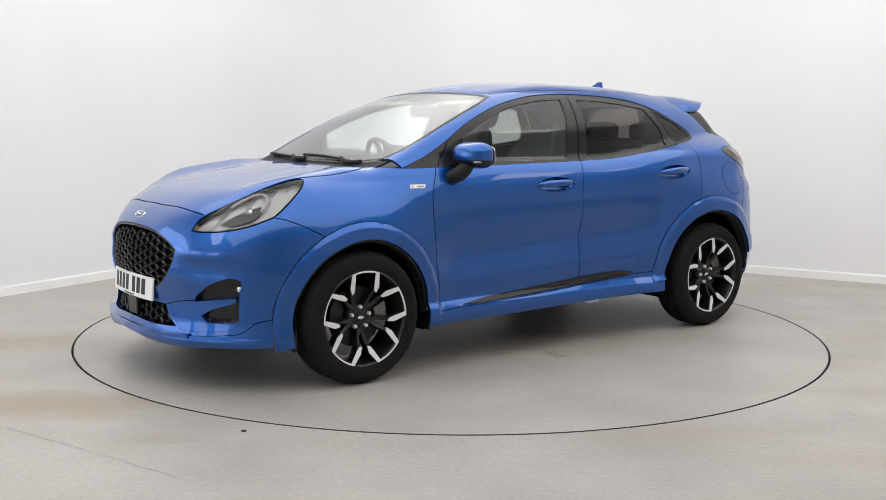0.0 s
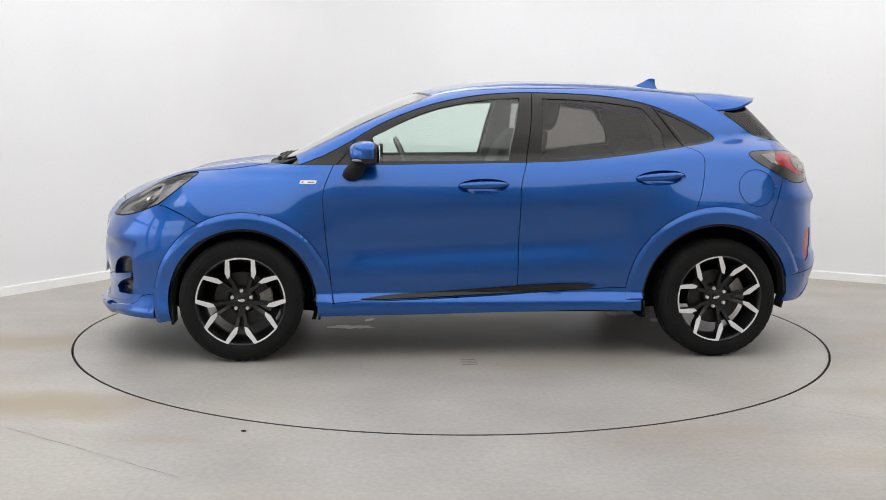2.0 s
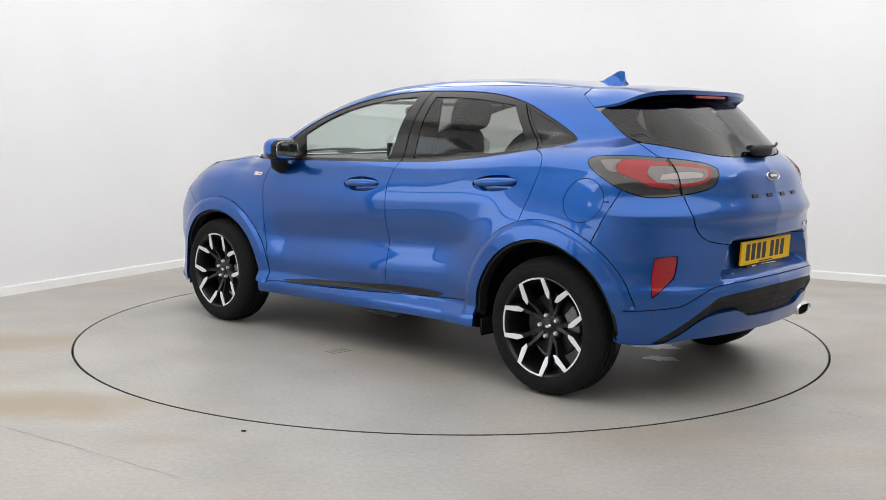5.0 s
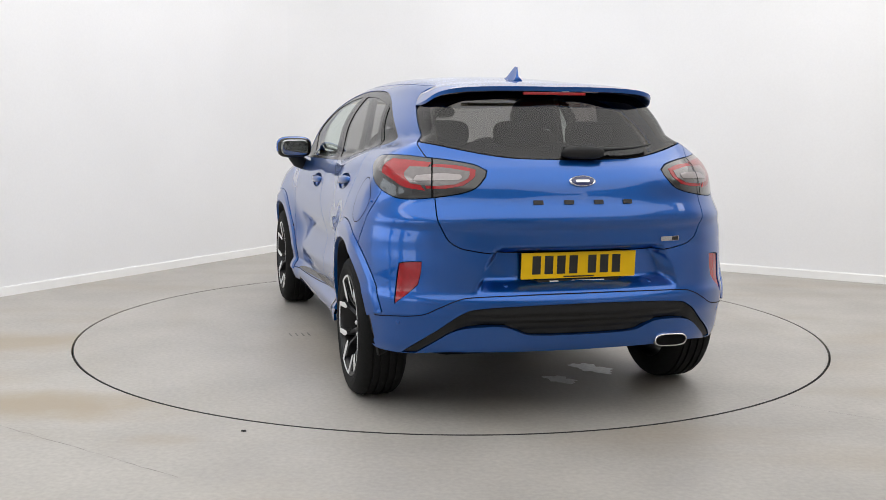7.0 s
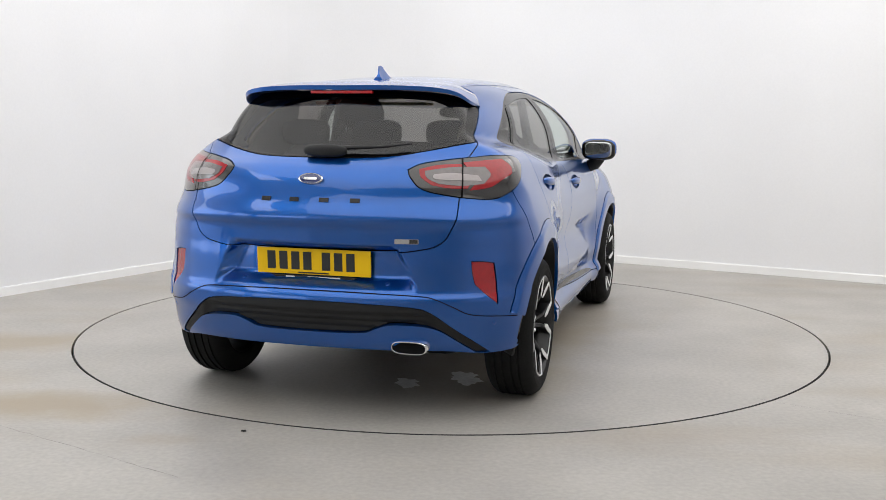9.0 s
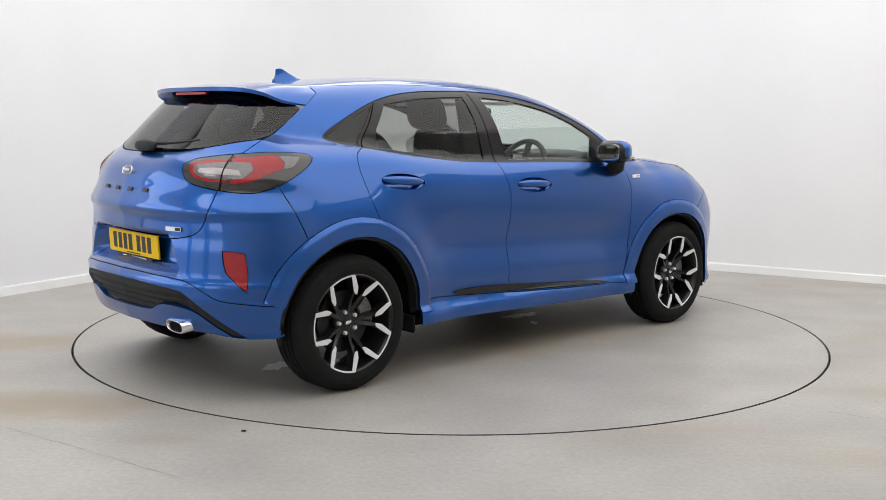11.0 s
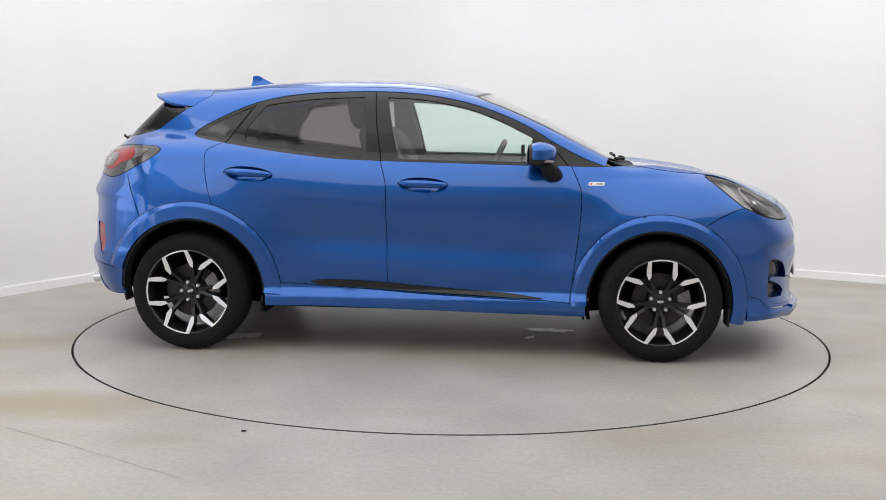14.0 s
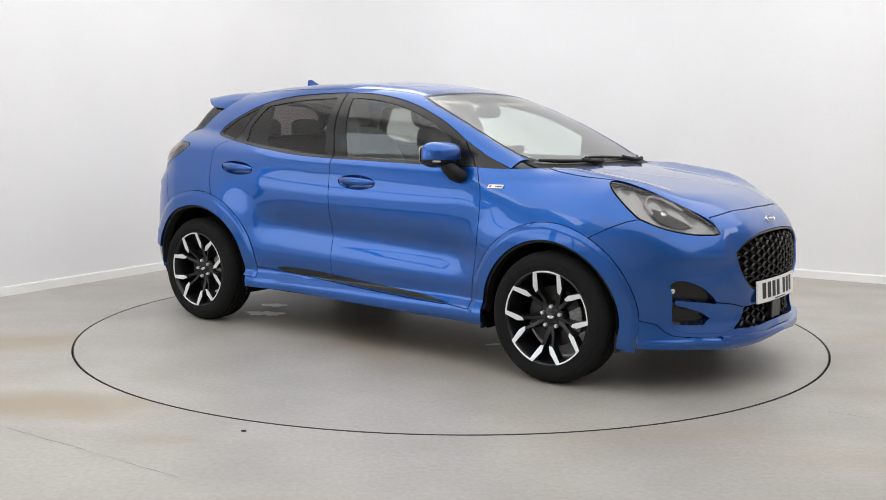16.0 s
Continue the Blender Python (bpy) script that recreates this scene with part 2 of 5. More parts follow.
COVE = .9      # radius of the rounded corner between the two walls in view
cove = [(-COVE + COVE * math.sin(a), -COVE + COVE * math.cos(a)) for a in (math.pi / 2 * i / 24 for i in range(25))]
def pierced_wall(name, a, b, holes_, low, high):
    """A wall from a to b with openings (from, to along it) between two heights."""
    d = Vector((b[0] - a[0], b[1] - a[1], 0))
    length = d.length
    m = room @ Matrix.Translation((a[0], a[1], 0)) @ Matrix.Rotation(math.atan2(d.y, d.x), 4, "Z")
    bm_ = bmesh.new()
    at = 0
    for h0, h1 in list(holes_) + [(length, length)]:
        box(bm_, ((at + h0) / 2, .075, HEIGHT / 2), (h0 - at, .15, HEIGHT), m)
        if h1 > h0:
            box(bm_, ((h0 + h1) / 2, .075, low / 2), (h1 - h0, .15, low), m)
            box(bm_, ((h0 + h1) / 2, .075, (high + HEIGHT) / 2), (h1 - h0, .15, HEIGHT - high), m)
        at = h1
    tagged(part(name, bm_, WHITE_WALL, None), kind="structure")
    for n_, (h0, h1) in enumerate(holes_):
        w = new("window_%d" % (n_ + 1 if name == "wall_west" else n_ + 5))
        tagged(w, kind="structure")
        for x, z, sx, sz in (((h0 + h1) / 2, low + .03, h1 - h0, .06), ((h0 + h1) / 2, high - .03, h1 - h0, .06), (h0 + .03, (low + high) / 2, .06, high - low), (h1 - .03, (low + high) / 2, .06, high - low), ((h0 + h1) / 2, low + (high - low) * .62, h1 - h0, .05)):
            b_ = bmesh.new()
            box(b_, (x, .02, z), (sx, .08, sz), m)
            part("window_frame", b_, CASTING, w)
        b_ = bmesh.new()
        box(b_, ((h0 + h1) / 2, .12, (low + high) / 2), (h1 - h0, .01, high - low), m)
        part("sky_pane", b_, DAYLIGHT, w)


def daylight(name):
    """A bright yard outside: sky above, duller ground and shapes below."""
    m = glowing(name, (.85, .93, 1), 1)
    t = m.node_tree
    b = t.nodes["Principled BSDF"]
    b.inputs["Base Color"].default_value = (.05, .05, .05, 1)
    co = t.nodes.new("ShaderNodeTexCoord").outputs["Object"]
    split = t.nodes.new("ShaderNodeSeparateXYZ")
    noise = t.nodes.new("ShaderNodeTexNoise")
    noise.inputs["Scale"].default_value, noise.inputs["Detail"].default_value = 1.8, 4
    add = t.nodes.new("ShaderNodeMath")
    add.operation = "MULTIPLY_ADD"
    add.inputs[1].default_value = 1.1
    ramp = t.nodes.new("ShaderNodeMapRange")
    ramp.interpolation_type = "SMOOTHSTEP"
    ramp.inputs["From Min"].default_value, ramp.inputs["From Max"].default_value = 1.1, 1.6
    ramp.inputs["To Min"].default_value, ramp.inputs["To Max"].default_value = .9, 2.5
    t.links.new(co, split.inputs[0])
    t.links.new(co, noise.inputs["Vector"])
    t.links.new(noise.outputs["Fac"], add.inputs[0])
    t.links.new(split.outputs["Z"], add.inputs[2])
    t.links.new(add.outputs[0], ramp.inputs["Value"])
    t.links.new(ramp.outputs["Result"], b.inputs["Emission Strength"])
    return m


DAYLIGHT = daylight("daylight_behind_glass")
pierced_wall("wall_north", (-WALL_A, 0), (-COVE, 0), [(WALL_A + u0, WALL_A + u1) for u0, u1 in SIDE_BAYS], .06, 2.6)
room_wall("wall_east", (0, -COVE), (0, -WALL_B))
pierced_wall("wall_west", (-WALL_A, -WALL_B), (-WALL_A, 0), [(WALL_B + v0, WALL_B + v1) for v0, v1 in BAYS], .06, 2.75)
room_wall("wall_south", (0, -WALL_B), (-WALL_A, -WALL_B))


def strip_along(name, line, z0, z1, out0, out1, mat, smooth=True):
    """A band that follows a plan line; out0 and out1 are its faces' distances into the room."""
    verts, faces = [], []
    n = len(line)
    for i, p in enumerate(line):
        q0, q1 = line[max(i - 1, 0)], line[min(i + 1, n - 1)]
        d = Vector((q1[0] - q0[0], q1[1] - q0[1])).normalized()
        inward = Vector((d.y, -d.x))
        for o, z in ((out0, z0), (out1, z0), (out1, z1), (out0, z1)):
            verts.append(room @ Vector((p[0] + inward.x * o, p[1] + inward.y * o, z)))
    for i in range(n - 1):
        for k in range(4):
            a, b = i * 4 + k, i * 4 + (k + 1) % 4
            faces.append((a, b, b + 4, a + 4))
    faces += [(0, 1, 2, 3), tuple(4 * (n - 1) + k for k in (3, 2, 1, 0))]
    ob = mesh_object(name, verts, faces, mat, smooth)
    ob.data.set_sharp_from_angle(angle=radians(35))
    return tagged(ob, kind="structure")


strip_along("wall_corner", cove, 0, HEIGHT, -.15, 0, WHITE_WALL)
long_line = [(-WALL_A + .02, 0)] + cove + [(0, -WALL_B + .02)]
strip_along("baseboard", long_line, 0, .062, -.001, .014, SKIRTING)
strip_along("trim", long_line, .062, .068, -.001, .008, SKIRTING)


def slab(name, mat, z0, z1):
    bm = bmesh.new()
    c = [room @ Vector((x, y, 0)) for x, y in ((.3, .3), (-WALL_A - .3, .3), (-WALL_A - .3, -WALL_B - .3), (.3, -WALL_B - .3))]
    prism(bm, [(p.x, p.y) for p in c], z0, z1)
    bmesh.ops.recalc_face_normals(bm, faces=bm.faces[:])
    return tagged(part(name, bm, mat, None), kind="structure")


slab("ceiling", CEILING, HEIGHT, HEIGHT + .2)
DISC_R, GAP = 2.226, .0095
bm = bmesh.new()
ring = [(math.cos(2 * math.pi * i / 160), math.sin(2 * math.pi * i / 160)) for i in range(160)]
far = [room @ Vector((x, y, 0)) for x, y in ((.3, .3), (-WALL_A - .3, .3), (-WALL_A - .3, -WALL_B - .3), (.3, -WALL_B - .3))]
inner = [bm.verts.new((x * (DISC_R + GAP), y * (DISC_R + GAP), 0)) for x, y in ring]
outer = [bm.verts.new((p.x, p.y, 0)) for p in far]
deep = [bm.verts.new((x * (DISC_R + GAP), y * (DISC_R + GAP), -.06)) for x, y in ring]
ends = [bm.edges.new((outer[i], outer[(i + 1) % 4])) for i in range(4)] + [bm.edges.new((inner[i], inner[(i + 1) % 160])) for i in range(160)]
bmesh.ops.triangle_fill(bm, use_beauty=True, use_dissolve=False, edges=ends)
for i in range(160):
    bm.faces.new((inner[i], inner[(i + 1) % 160], deep[(i + 1) % 160], deep[i]))
for f in [f for f in bm.faces if f.calc_center_median().xy.length < DISC_R - .05 and abs(f.normal.z) > .5]:
    bm.faces.remove(f)
bmesh.ops.recalc_face_normals(bm, faces=bm.faces[:])
if max(bm.faces, key=lambda f: f.calc_area()).normal.z < 0:
    bmesh.ops.reverse_faces(bm, faces=bm.faces[:])
floor = tagged(part("floor", bm, FLOOR, None), kind="structure")
bm = bmesh.new()
lathe(bm, [(DISC_R + .1, -.062), (DISC_R - .1, -.062)], 96)
tagged(part("floor_pit", bm, JOINT, None), kind="structure")

# turntable: a round slab that turns with the car on it
turntable = tagged(new("turntable"), "round grey concrete turntable set flush in the floor", "turntable")
bm = bmesh.new()
rings = lathe(bm, [(DISC_R, -.05), (DISC_R, -.003), (DISC_R - .003, 0), (1.2, 0), (.02, 0)], 160)
bm.faces.new(rings[-1])
part("platform", bm, DISC, turntable)
bm = bmesh.new()
lathe(bm, [(DISC_R + .0005, -.012), (DISC_R + .0005, -.001), (DISC_R - .003, .0012), (DISC_R - .004, .0006)], 160)
part("rim_edge", bm, JOINT, turntable, "dark worn steel edge")


def ragged(cx, cy, rx, ry, n=26, turn=0, rough=.35, seed=1):
    rnd = random.Random(seed)
    w0, w1, w2 = (rnd.uniform(0, 6) for _ in range(3))
    pts = []
    for i in range(n):
        a = 2 * math.pi * i / n
        k = 1 + rough * (math.sin(2 * a + w0) * .5 + math.sin(5 * a + w1) * .4 + math.sin(11 * a + w2) * .25 + rnd.uniform(-.15, .15))
        x, y = rx * k * math.cos(a), ry * k * math.sin(a)
        pts.append((cx + x * math.cos(turn) - y * math.sin(turn), cy + x * math.sin(turn) + y * math.cos(turn)))
    return pts
# ---- body surface: one smooth solid, x forward from the wheelbase's middle, y to the car's left ----
def smooth_curve(knots, sigma=0.0, lo=-2.6, hi=2.6):
    """A smooth curve through (place, value) knots, as a fast lookup."""
    k = sorted(knots)
    a, b = np.array([p for p, _ in k], float), np.array([v for _, v in k], float)
    g = np.arange(lo, hi, 0.004)
    h, d = np.diff(a), np.diff(b) / np.diff(a)
    m = np.zeros(len(a))
    m[0], m[-1] = d[0], d[-1]
    for i in range(1, len(a) - 1):
        if d[i - 1] * d[i] > 0:
            w1, w2 = 2 * h[i] + h[i - 1], h[i] + 2 * h[i - 1]
            m[i] = (w1 + w2) / (w1 / d[i - 1] + w2 / d[i])
    gc = np.clip(g, a[0], a[-1])
    j = np.clip(np.searchsorted(a, gc) - 1, 0, len(h) - 1)
    t = (gc - a[j]) / h[j]
    v = ((1 + 2 * t) * (1 - t) ** 2 * b[j] + t * (1 - t) ** 2 * h[j] * m[j]
         + t * t * (3 - 2 * t) * b[j + 1] + t * t * (t - 1) * h[j] * m[j + 1])
    v = v + np.where(g < a[0], (g - a[0]) * m[0], 0) + np.where(g > a[-1], (g - a[-1]) * m[-1], 0)
    if sigma:
        n = int(3 * sigma / 0.004)
        w = np.exp(-0.5 * (np.arange(-n, n + 1) * 0.004 / sigma) ** 2)
        v = np.convolve(np.pad(v, n, mode="reflect", reflect_type="odd"), w / w.sum(), mode="valid")
    return lambda q: np.interp(q, g, v)


def smax(a, b, k):
    h = np.maximum(k - np.abs(a - b), 0) / k
    return np.maximum(a, b) + h * h * k * 0.25


def step(lo, hi, q):
    t = np.clip((q - lo) / (hi - lo), 0, 1)
    return t * t * (3 - 2 * t)


WHEEL_X, WHEEL_Z = 1.294, 0.327
ARCH = ((1.285, 0.327, 0.385, 0.470), (-1.275, 0.332, 0.408, 0.500))   # centre x, z, opening, flare
plan = smooth_curve([(2.3, .70), (1.95, .795), (1.7, .845), (1.4, .862), (1.1, .845), (.8, .828), (.4, .824), (-.3, .826),
                     (-.8, .842), (-1.2, .876), (-1.5, .880), (-1.75, .860), (-2.0, .80), (-2.2, .75)], .05)
door_section = smooth_curve([(0, -.20), (.17, -.09), (.215, -.02), (.25, .004), (.29, .008), (.325, .0), (.36, -.028), (.40, -.022),
                             (.46, -.012), (.6, -.006), (.72, 0), (.85, 0), (.90, -.006), (.96, -.02), (1.0, -.034), (1.03, -.05), (1.055, -.075), (1.1, -.17), (1.2, -.55), (1.7, -2.3)], .010)
wing_section = smooth_curve([(0, -.20), (.2, -.04), (.3, -.005), (.5, .0), (.7, -.002), (.8, -.018), (.9, -.052), (.97, -.10), (1.05, -.20), (1.2, -.55), (1.7, -2.3)], .02)
quarter_section = smooth_curve([(0, -.20), (.2, -.065), (.27, -.022), (.33, -.006), (.5, .003), (.65, .0), (.8, -.018), (.9, -.044), (.97, -.072), (1.03, -.095), (1.07, -.14), (1.13, -.26), (1.2, -.5), (1.7, -2.3)], .018)
belt = smooth_curve([(1.3, .71), (1.0, .728), (.5, .740), (-.2, .735), (-.8, .716), (-1.3, .668), (-1.7, .58), (-2.0, .50)], .06)
ridge = smooth_curve([(2.6, .0), (2.28, .60), (2.18, .74), (2.10, .815), (2.02, .872), (1.88, .925), (1.6, .99), (1.3, 1.033), (1.13, 1.056), (1.05, 1.095), (.9, 1.177), (.6, 1.334),
                      (.35, 1.440), (.2, 1.480), (0, 1.508), (-.3, 1.523), (-.6, 1.520), (-.9, 1.504), (-1.2, 1.475), (-1.45, 1.452), (-1.8, 1.40), (-2.4, 1.3)], .025)
crown = smooth_curve([(2.2, .03), (1.5, .05), (1.15, .05), (.95, .085), (.6, .12), (.3, .155), (-.5, .145), (-1.2, .11), (-2, .09)], .08)
nose = smooth_curve([(0, 2.07), (.17, 2.085), (.21, 2.12), (.25, 2.155), (.285, 2.145), (.34, 2.128), (.42, 2.125), (.48, 2.136), (.56, 2.153), (.67, 2.145), (.74, 2.122), (.82, 2.070), (.9, 1.970), (1.2, 1.58)], .012)
nose_plan = smooth_curve([(0, 0), (.25, .022), (.45, .085), (.6, .165), (.7, .245), (.78, .35), (.85, .52), (.9, .75), (1.2, 2.4)], .02)
tail = smooth_curve([(0, -1.86), (.28, -1.978), (.34, -2.012), (.42, -2.034), (.48, -2.052), (.54, -2.052), (.57, -2.035), (.70, -2.025), (.76, -2.018), (.83, -2.022), (.866, -2.042), (.95, -2.012),
                     (1.04, -1.985), (1.085, -1.955), (1.13, -1.895), (1.28, -1.735), (1.38, -1.63), (1.46, -1.54), (1.6, -1.4)], .008)
tail_plan = smooth_curve([(0, 0), (.25, .014), (.45, .052), (.6, .108), (.7, .172), (.78, .25), (.85, .37), (.9, .55), (1.2, 2.1)], .02)


def half_width(x, z):
    lift = .055 * step(-.2, -1.2, x)
    door = door_section(z - lift * step(.5, 1.0, z)) - .034 * np.exp(-((z - .61 - .05 * (.3 - x)) / .10) ** 2) * step(.95, .6, x) * step(-.95, -.5, x)
    front, rear = step(.75, 1.25, x), step(-.75, -1.25, x)
    body = plan(x) + door * (1 - front - rear) + wing_section(z) * front + quarter_section(z - .07 * step(.5, 1.0, z)) * rear
    for cx, cz, opening, flare in ARCH:
        r = np.hypot(x - cx, z - cz)
        body = body + .015 * step(flare + .17, flare - .03, r)
    glass = belt(x) - .20 * (np.maximum(z, 1.0) - 1.06) - 1.7 * np.maximum(z - 1.2, 0) ** 2 - 1.5 * np.maximum(1.0 - z, 0)
    return smax(body, glass, .05)


def solid(p):
    """Negative inside the body, positive outside."""
    x, y, z = p[..., 0], np.abs(p[..., 1]), p[..., 2]
    peak = .032 * np.exp(-((y - .60) / .11) ** 2) * step(1.0, 1.3, x) * step(2.0, 1.75, x)
    f = smax(y - half_width(x, z), z - ridge(x) + crown(x) * y * y - peak, .09)
    cheek = np.where(z > .655, np.clip(1 - (z - .655) / .11, 0, 1), np.clip(1 - (.655 - z) / .045, 0, 1))
    cheek = .020 * cheek * step(.40, .53, y) * step(.80, .64, y) - .010 * np.exp(-((z - .575) / .04) ** 2) * step(.44, .56, y) * step(.80, .68, y)
    f = smax(f, (x - nose(z) + nose_plan(y) - cheek) * .9, .07)
    recess = .075 * step(.565, .630, z) * step(.76, .738, z) * step(.02, -.02, y - .44 + .5 * (z - .60))
    return smax(f, (tail(z) + recess + tail_plan(y) * (1 + .30 * step(.76, .98, z) + .12 * step(1.0, 1.15, z)) - x) * .9, .045)


def cast(origin, way, far):
    """First meeting of rays with the body, from outside."""
    d = np.linspace(0, far, 70)
    hit = np.full(len(origin), far)
    lo, found = np.zeros(len(origin)), np.zeros(len(origin), bool)
    for a, b in zip(d[:-1], d[1:]):
        inside = solid(origin + way * b) < 0
        first = inside & ~found
        lo[first], hit[first] = a, b
        found |= inside
    for _ in range(22):
        mid = (lo + hit) / 2
        inside = solid(origin + way * mid[:, None]) < 0
        hit, lo = np.where(inside, mid, hit), np.where(inside, lo, mid)
    return origin + way * hit[:, None]


def normals(p, h=.005):
    g = np.stack([solid(p + e) - solid(p - e) for e in np.eye(3) * h], -1)
    return g / np.maximum(np.linalg.norm(g, axis=1, keepdims=True), 1e-9)


NOSE_AXIS, TAIL_AXIS = 1.30, -0.90


def side_rays(q):
    n = len(q)
    return np.stack([q[:, 0], np.full(n, 1.15), q[:, 1]], -1), np.tile((0., -1., 0.), (n, 1)), 1.15


def top_rays(q):
    n = len(q)
    return np.stack([q[:, 0], q[:, 1], np.full(n, 1.75)], -1), np.tile((0., 0., -1.), (n, 1)), 1.3


def nose_rays(q):
    c, s = np.cos(q[:, 0]), np.sin(q[:, 0])
    return np.stack([NOSE_AXIS + 1.3 * c, 1.3 * s, q[:, 1]], -1), np.stack([-c, -s, 0 * c], -1), 1.28


def tail_rays(q):
    c, s = np.cos(q[:, 0]), np.sin(q[:, 0])
    return np.stack([TAIL_AXIS - 1.5 * c, 1.5 * s, q[:, 1]], -1), np.stack([c, -s, 0 * c], -1), 1.48


def side_uv(p): return np.stack([p[:, 0], p[:, 2]], -1)
def top_uv(p): return np.stack([p[:, 0], p[:, 1]], -1)
def nose_uv(p): return np.stack([np.arctan2(p[:, 1], p[:, 0] - NOSE_AXIS), p[:, 2]], -1)
def tail_uv(p): return np.stack([np.arctan2(p[:, 1], TAIL_AXIS - p[:, 0]), p[:, 2]], -1)


SIDE, TOP, NOSE, TAIL = (side_rays, side_uv, 1, 1), (top_rays, top_uv, 1, 1), (nose_rays, nose_uv, .75, 1), (tail_rays, tail_uv, .95, 1)


# ---- panels: pieces of the body surface, cut along their shut lines ----
def slant_rays(q):
    x, w, n = q[:, 0], q[:, 1], len(q)
    k = math.sqrt(.5)
    o = np.stack([x, -w * k + 1.6, w * k + 1.6], -1)
    return o, np.tile((0., -k, -k), (n, 1)), 1.9


def slant_uv(p): return np.stack([p[:, 0], (p[:, 2] - p[:, 1]) * math.sqrt(.5)], -1)


SLANT = (slant_rays, slant_uv, 1, 1)


def on_body(view, q):
    o, w, far = view[0](np.asarray(q, float).reshape(-1, 2))
    return cast(o, w, far)


def bent(*pts, n=8):
    """A smooth line through the points (Catmull-Rom)."""
    p = np.array(pts, float)
    if len(p) < 3:
        return p
    e = np.vstack([2 * p[0] - p[1], p, 2 * p[-1] - p[-2]])
    out = []
    for i in range(len(p) - 1):
        a, b, c, d = e[i:i + 4]
        for t in np.arange(n) / n:
            out.append(.5 * (2 * b + (c - a) * t + (2 * a - 5 * b + 4 * c - d) * t * t + (3 * b - a - 3 * c + d) * t ** 3))
    return np.vstack([out, p[-1:]])


def arch_line(k, a0, a1, r=None):
    cx, cz, opening, flare = ARCH[k]
    a = np.radians(np.linspace(a0, a1, 40))
    return np.stack([cx + (r or opening) * np.cos(a), cz + (r or opening) * np.sin(a)], -1)


def joined(*lines):
    out = [np.asarray(lines[0], float)]
    for q in lines[1:]:
        q = np.asarray(q, float)
        q = q[1:] if np.hypot(*(q[0] - out[-1][-1])) < 1e-4 else q
        if len(q):
            out.append(q)
    o = np.vstack(out)
    return o[:-1] if np.hypot(*(o[0] - o[-1])) < 1e-4 else o


def moved(line, frm, to):
    """The same line on the body, seen another way."""
    return to[1](on_body(frm, line))


def both_halves(half):
    """A closed outline from the half with y >= 0, from the middle line to the middle line."""
    h = np.asarray(half, float)
    k = 1 if abs(h[0][1]) < 1e-6 else 0
    m = h[::-1].copy()
    m[:, k] *= -1
    return joined(h, m)


def even(loop, gap):
    p = np.vstack([loop, loop[:1]])
    out = []
    for a, b in zip(p[:-1], p[1:]):
        n = max(1, int(math.ceil(np.hypot(*(b - a)) / gap)))
        out += [a + (b - a) * i / n for i in range(n)]
    o = np.array(out)
    keep = [0]
    for i in range(1, len(o)):
        if np.hypot(*(o[i] - o[keep[-1]])) > gap * .3:
            keep.append(i)
    return o[keep]


def inset(loop, d):
    """The closed line drawn in by d."""
    a = np.roll(loop, 1, 0) - loop
    b = np.roll(loop, -1, 0) - loop
    a /= np.linalg.norm(a, axis=1, keepdims=True) + 1e-12
    b /= np.linalg.norm(b, axis=1, keepdims=True) + 1e-12
    t = b - a
    t /= np.linalg.norm(t, axis=1, keepdims=True) + 1e-12
    area = np.sum(loop[:, 0] * np.roll(loop[:, 1], -1) - loop[:, 1] * np.roll(loop[:, 0], -1))
    n = np.stack([-t[:, 1], t[:, 0]], -1) * (1 if area > 0 else -1)
    c = np.clip(np.abs(n[:, 0] * -b[:, 1] + n[:, 1] * b[:, 0]), .5, 1)
    return loop + n * (d / c)[:, None]


def scaled(loop, k, shift=(0, 0)):
    loop = np.asarray(loop, float)
    c = loop.mean(0)
    return c + (loop - c) * np.asarray(k) + np.asarray(shift)


def within(q, loop):
    x, y = q[:, 0][:, None], q[:, 1][:, None]
    a, b = loop, np.roll(loop, -1, 0)
    cross = ((a[:, 1] > y) != (b[:, 1] > y)) & (x < (b[:, 0] - a[:, 0]) * (y - a[:, 1]) / (b[:, 1] - a[:, 1] + 1e-15) + a[:, 0])
    return cross.sum(1) % 2 == 1


from mathutils.geometry import delaunay_2d_cdt


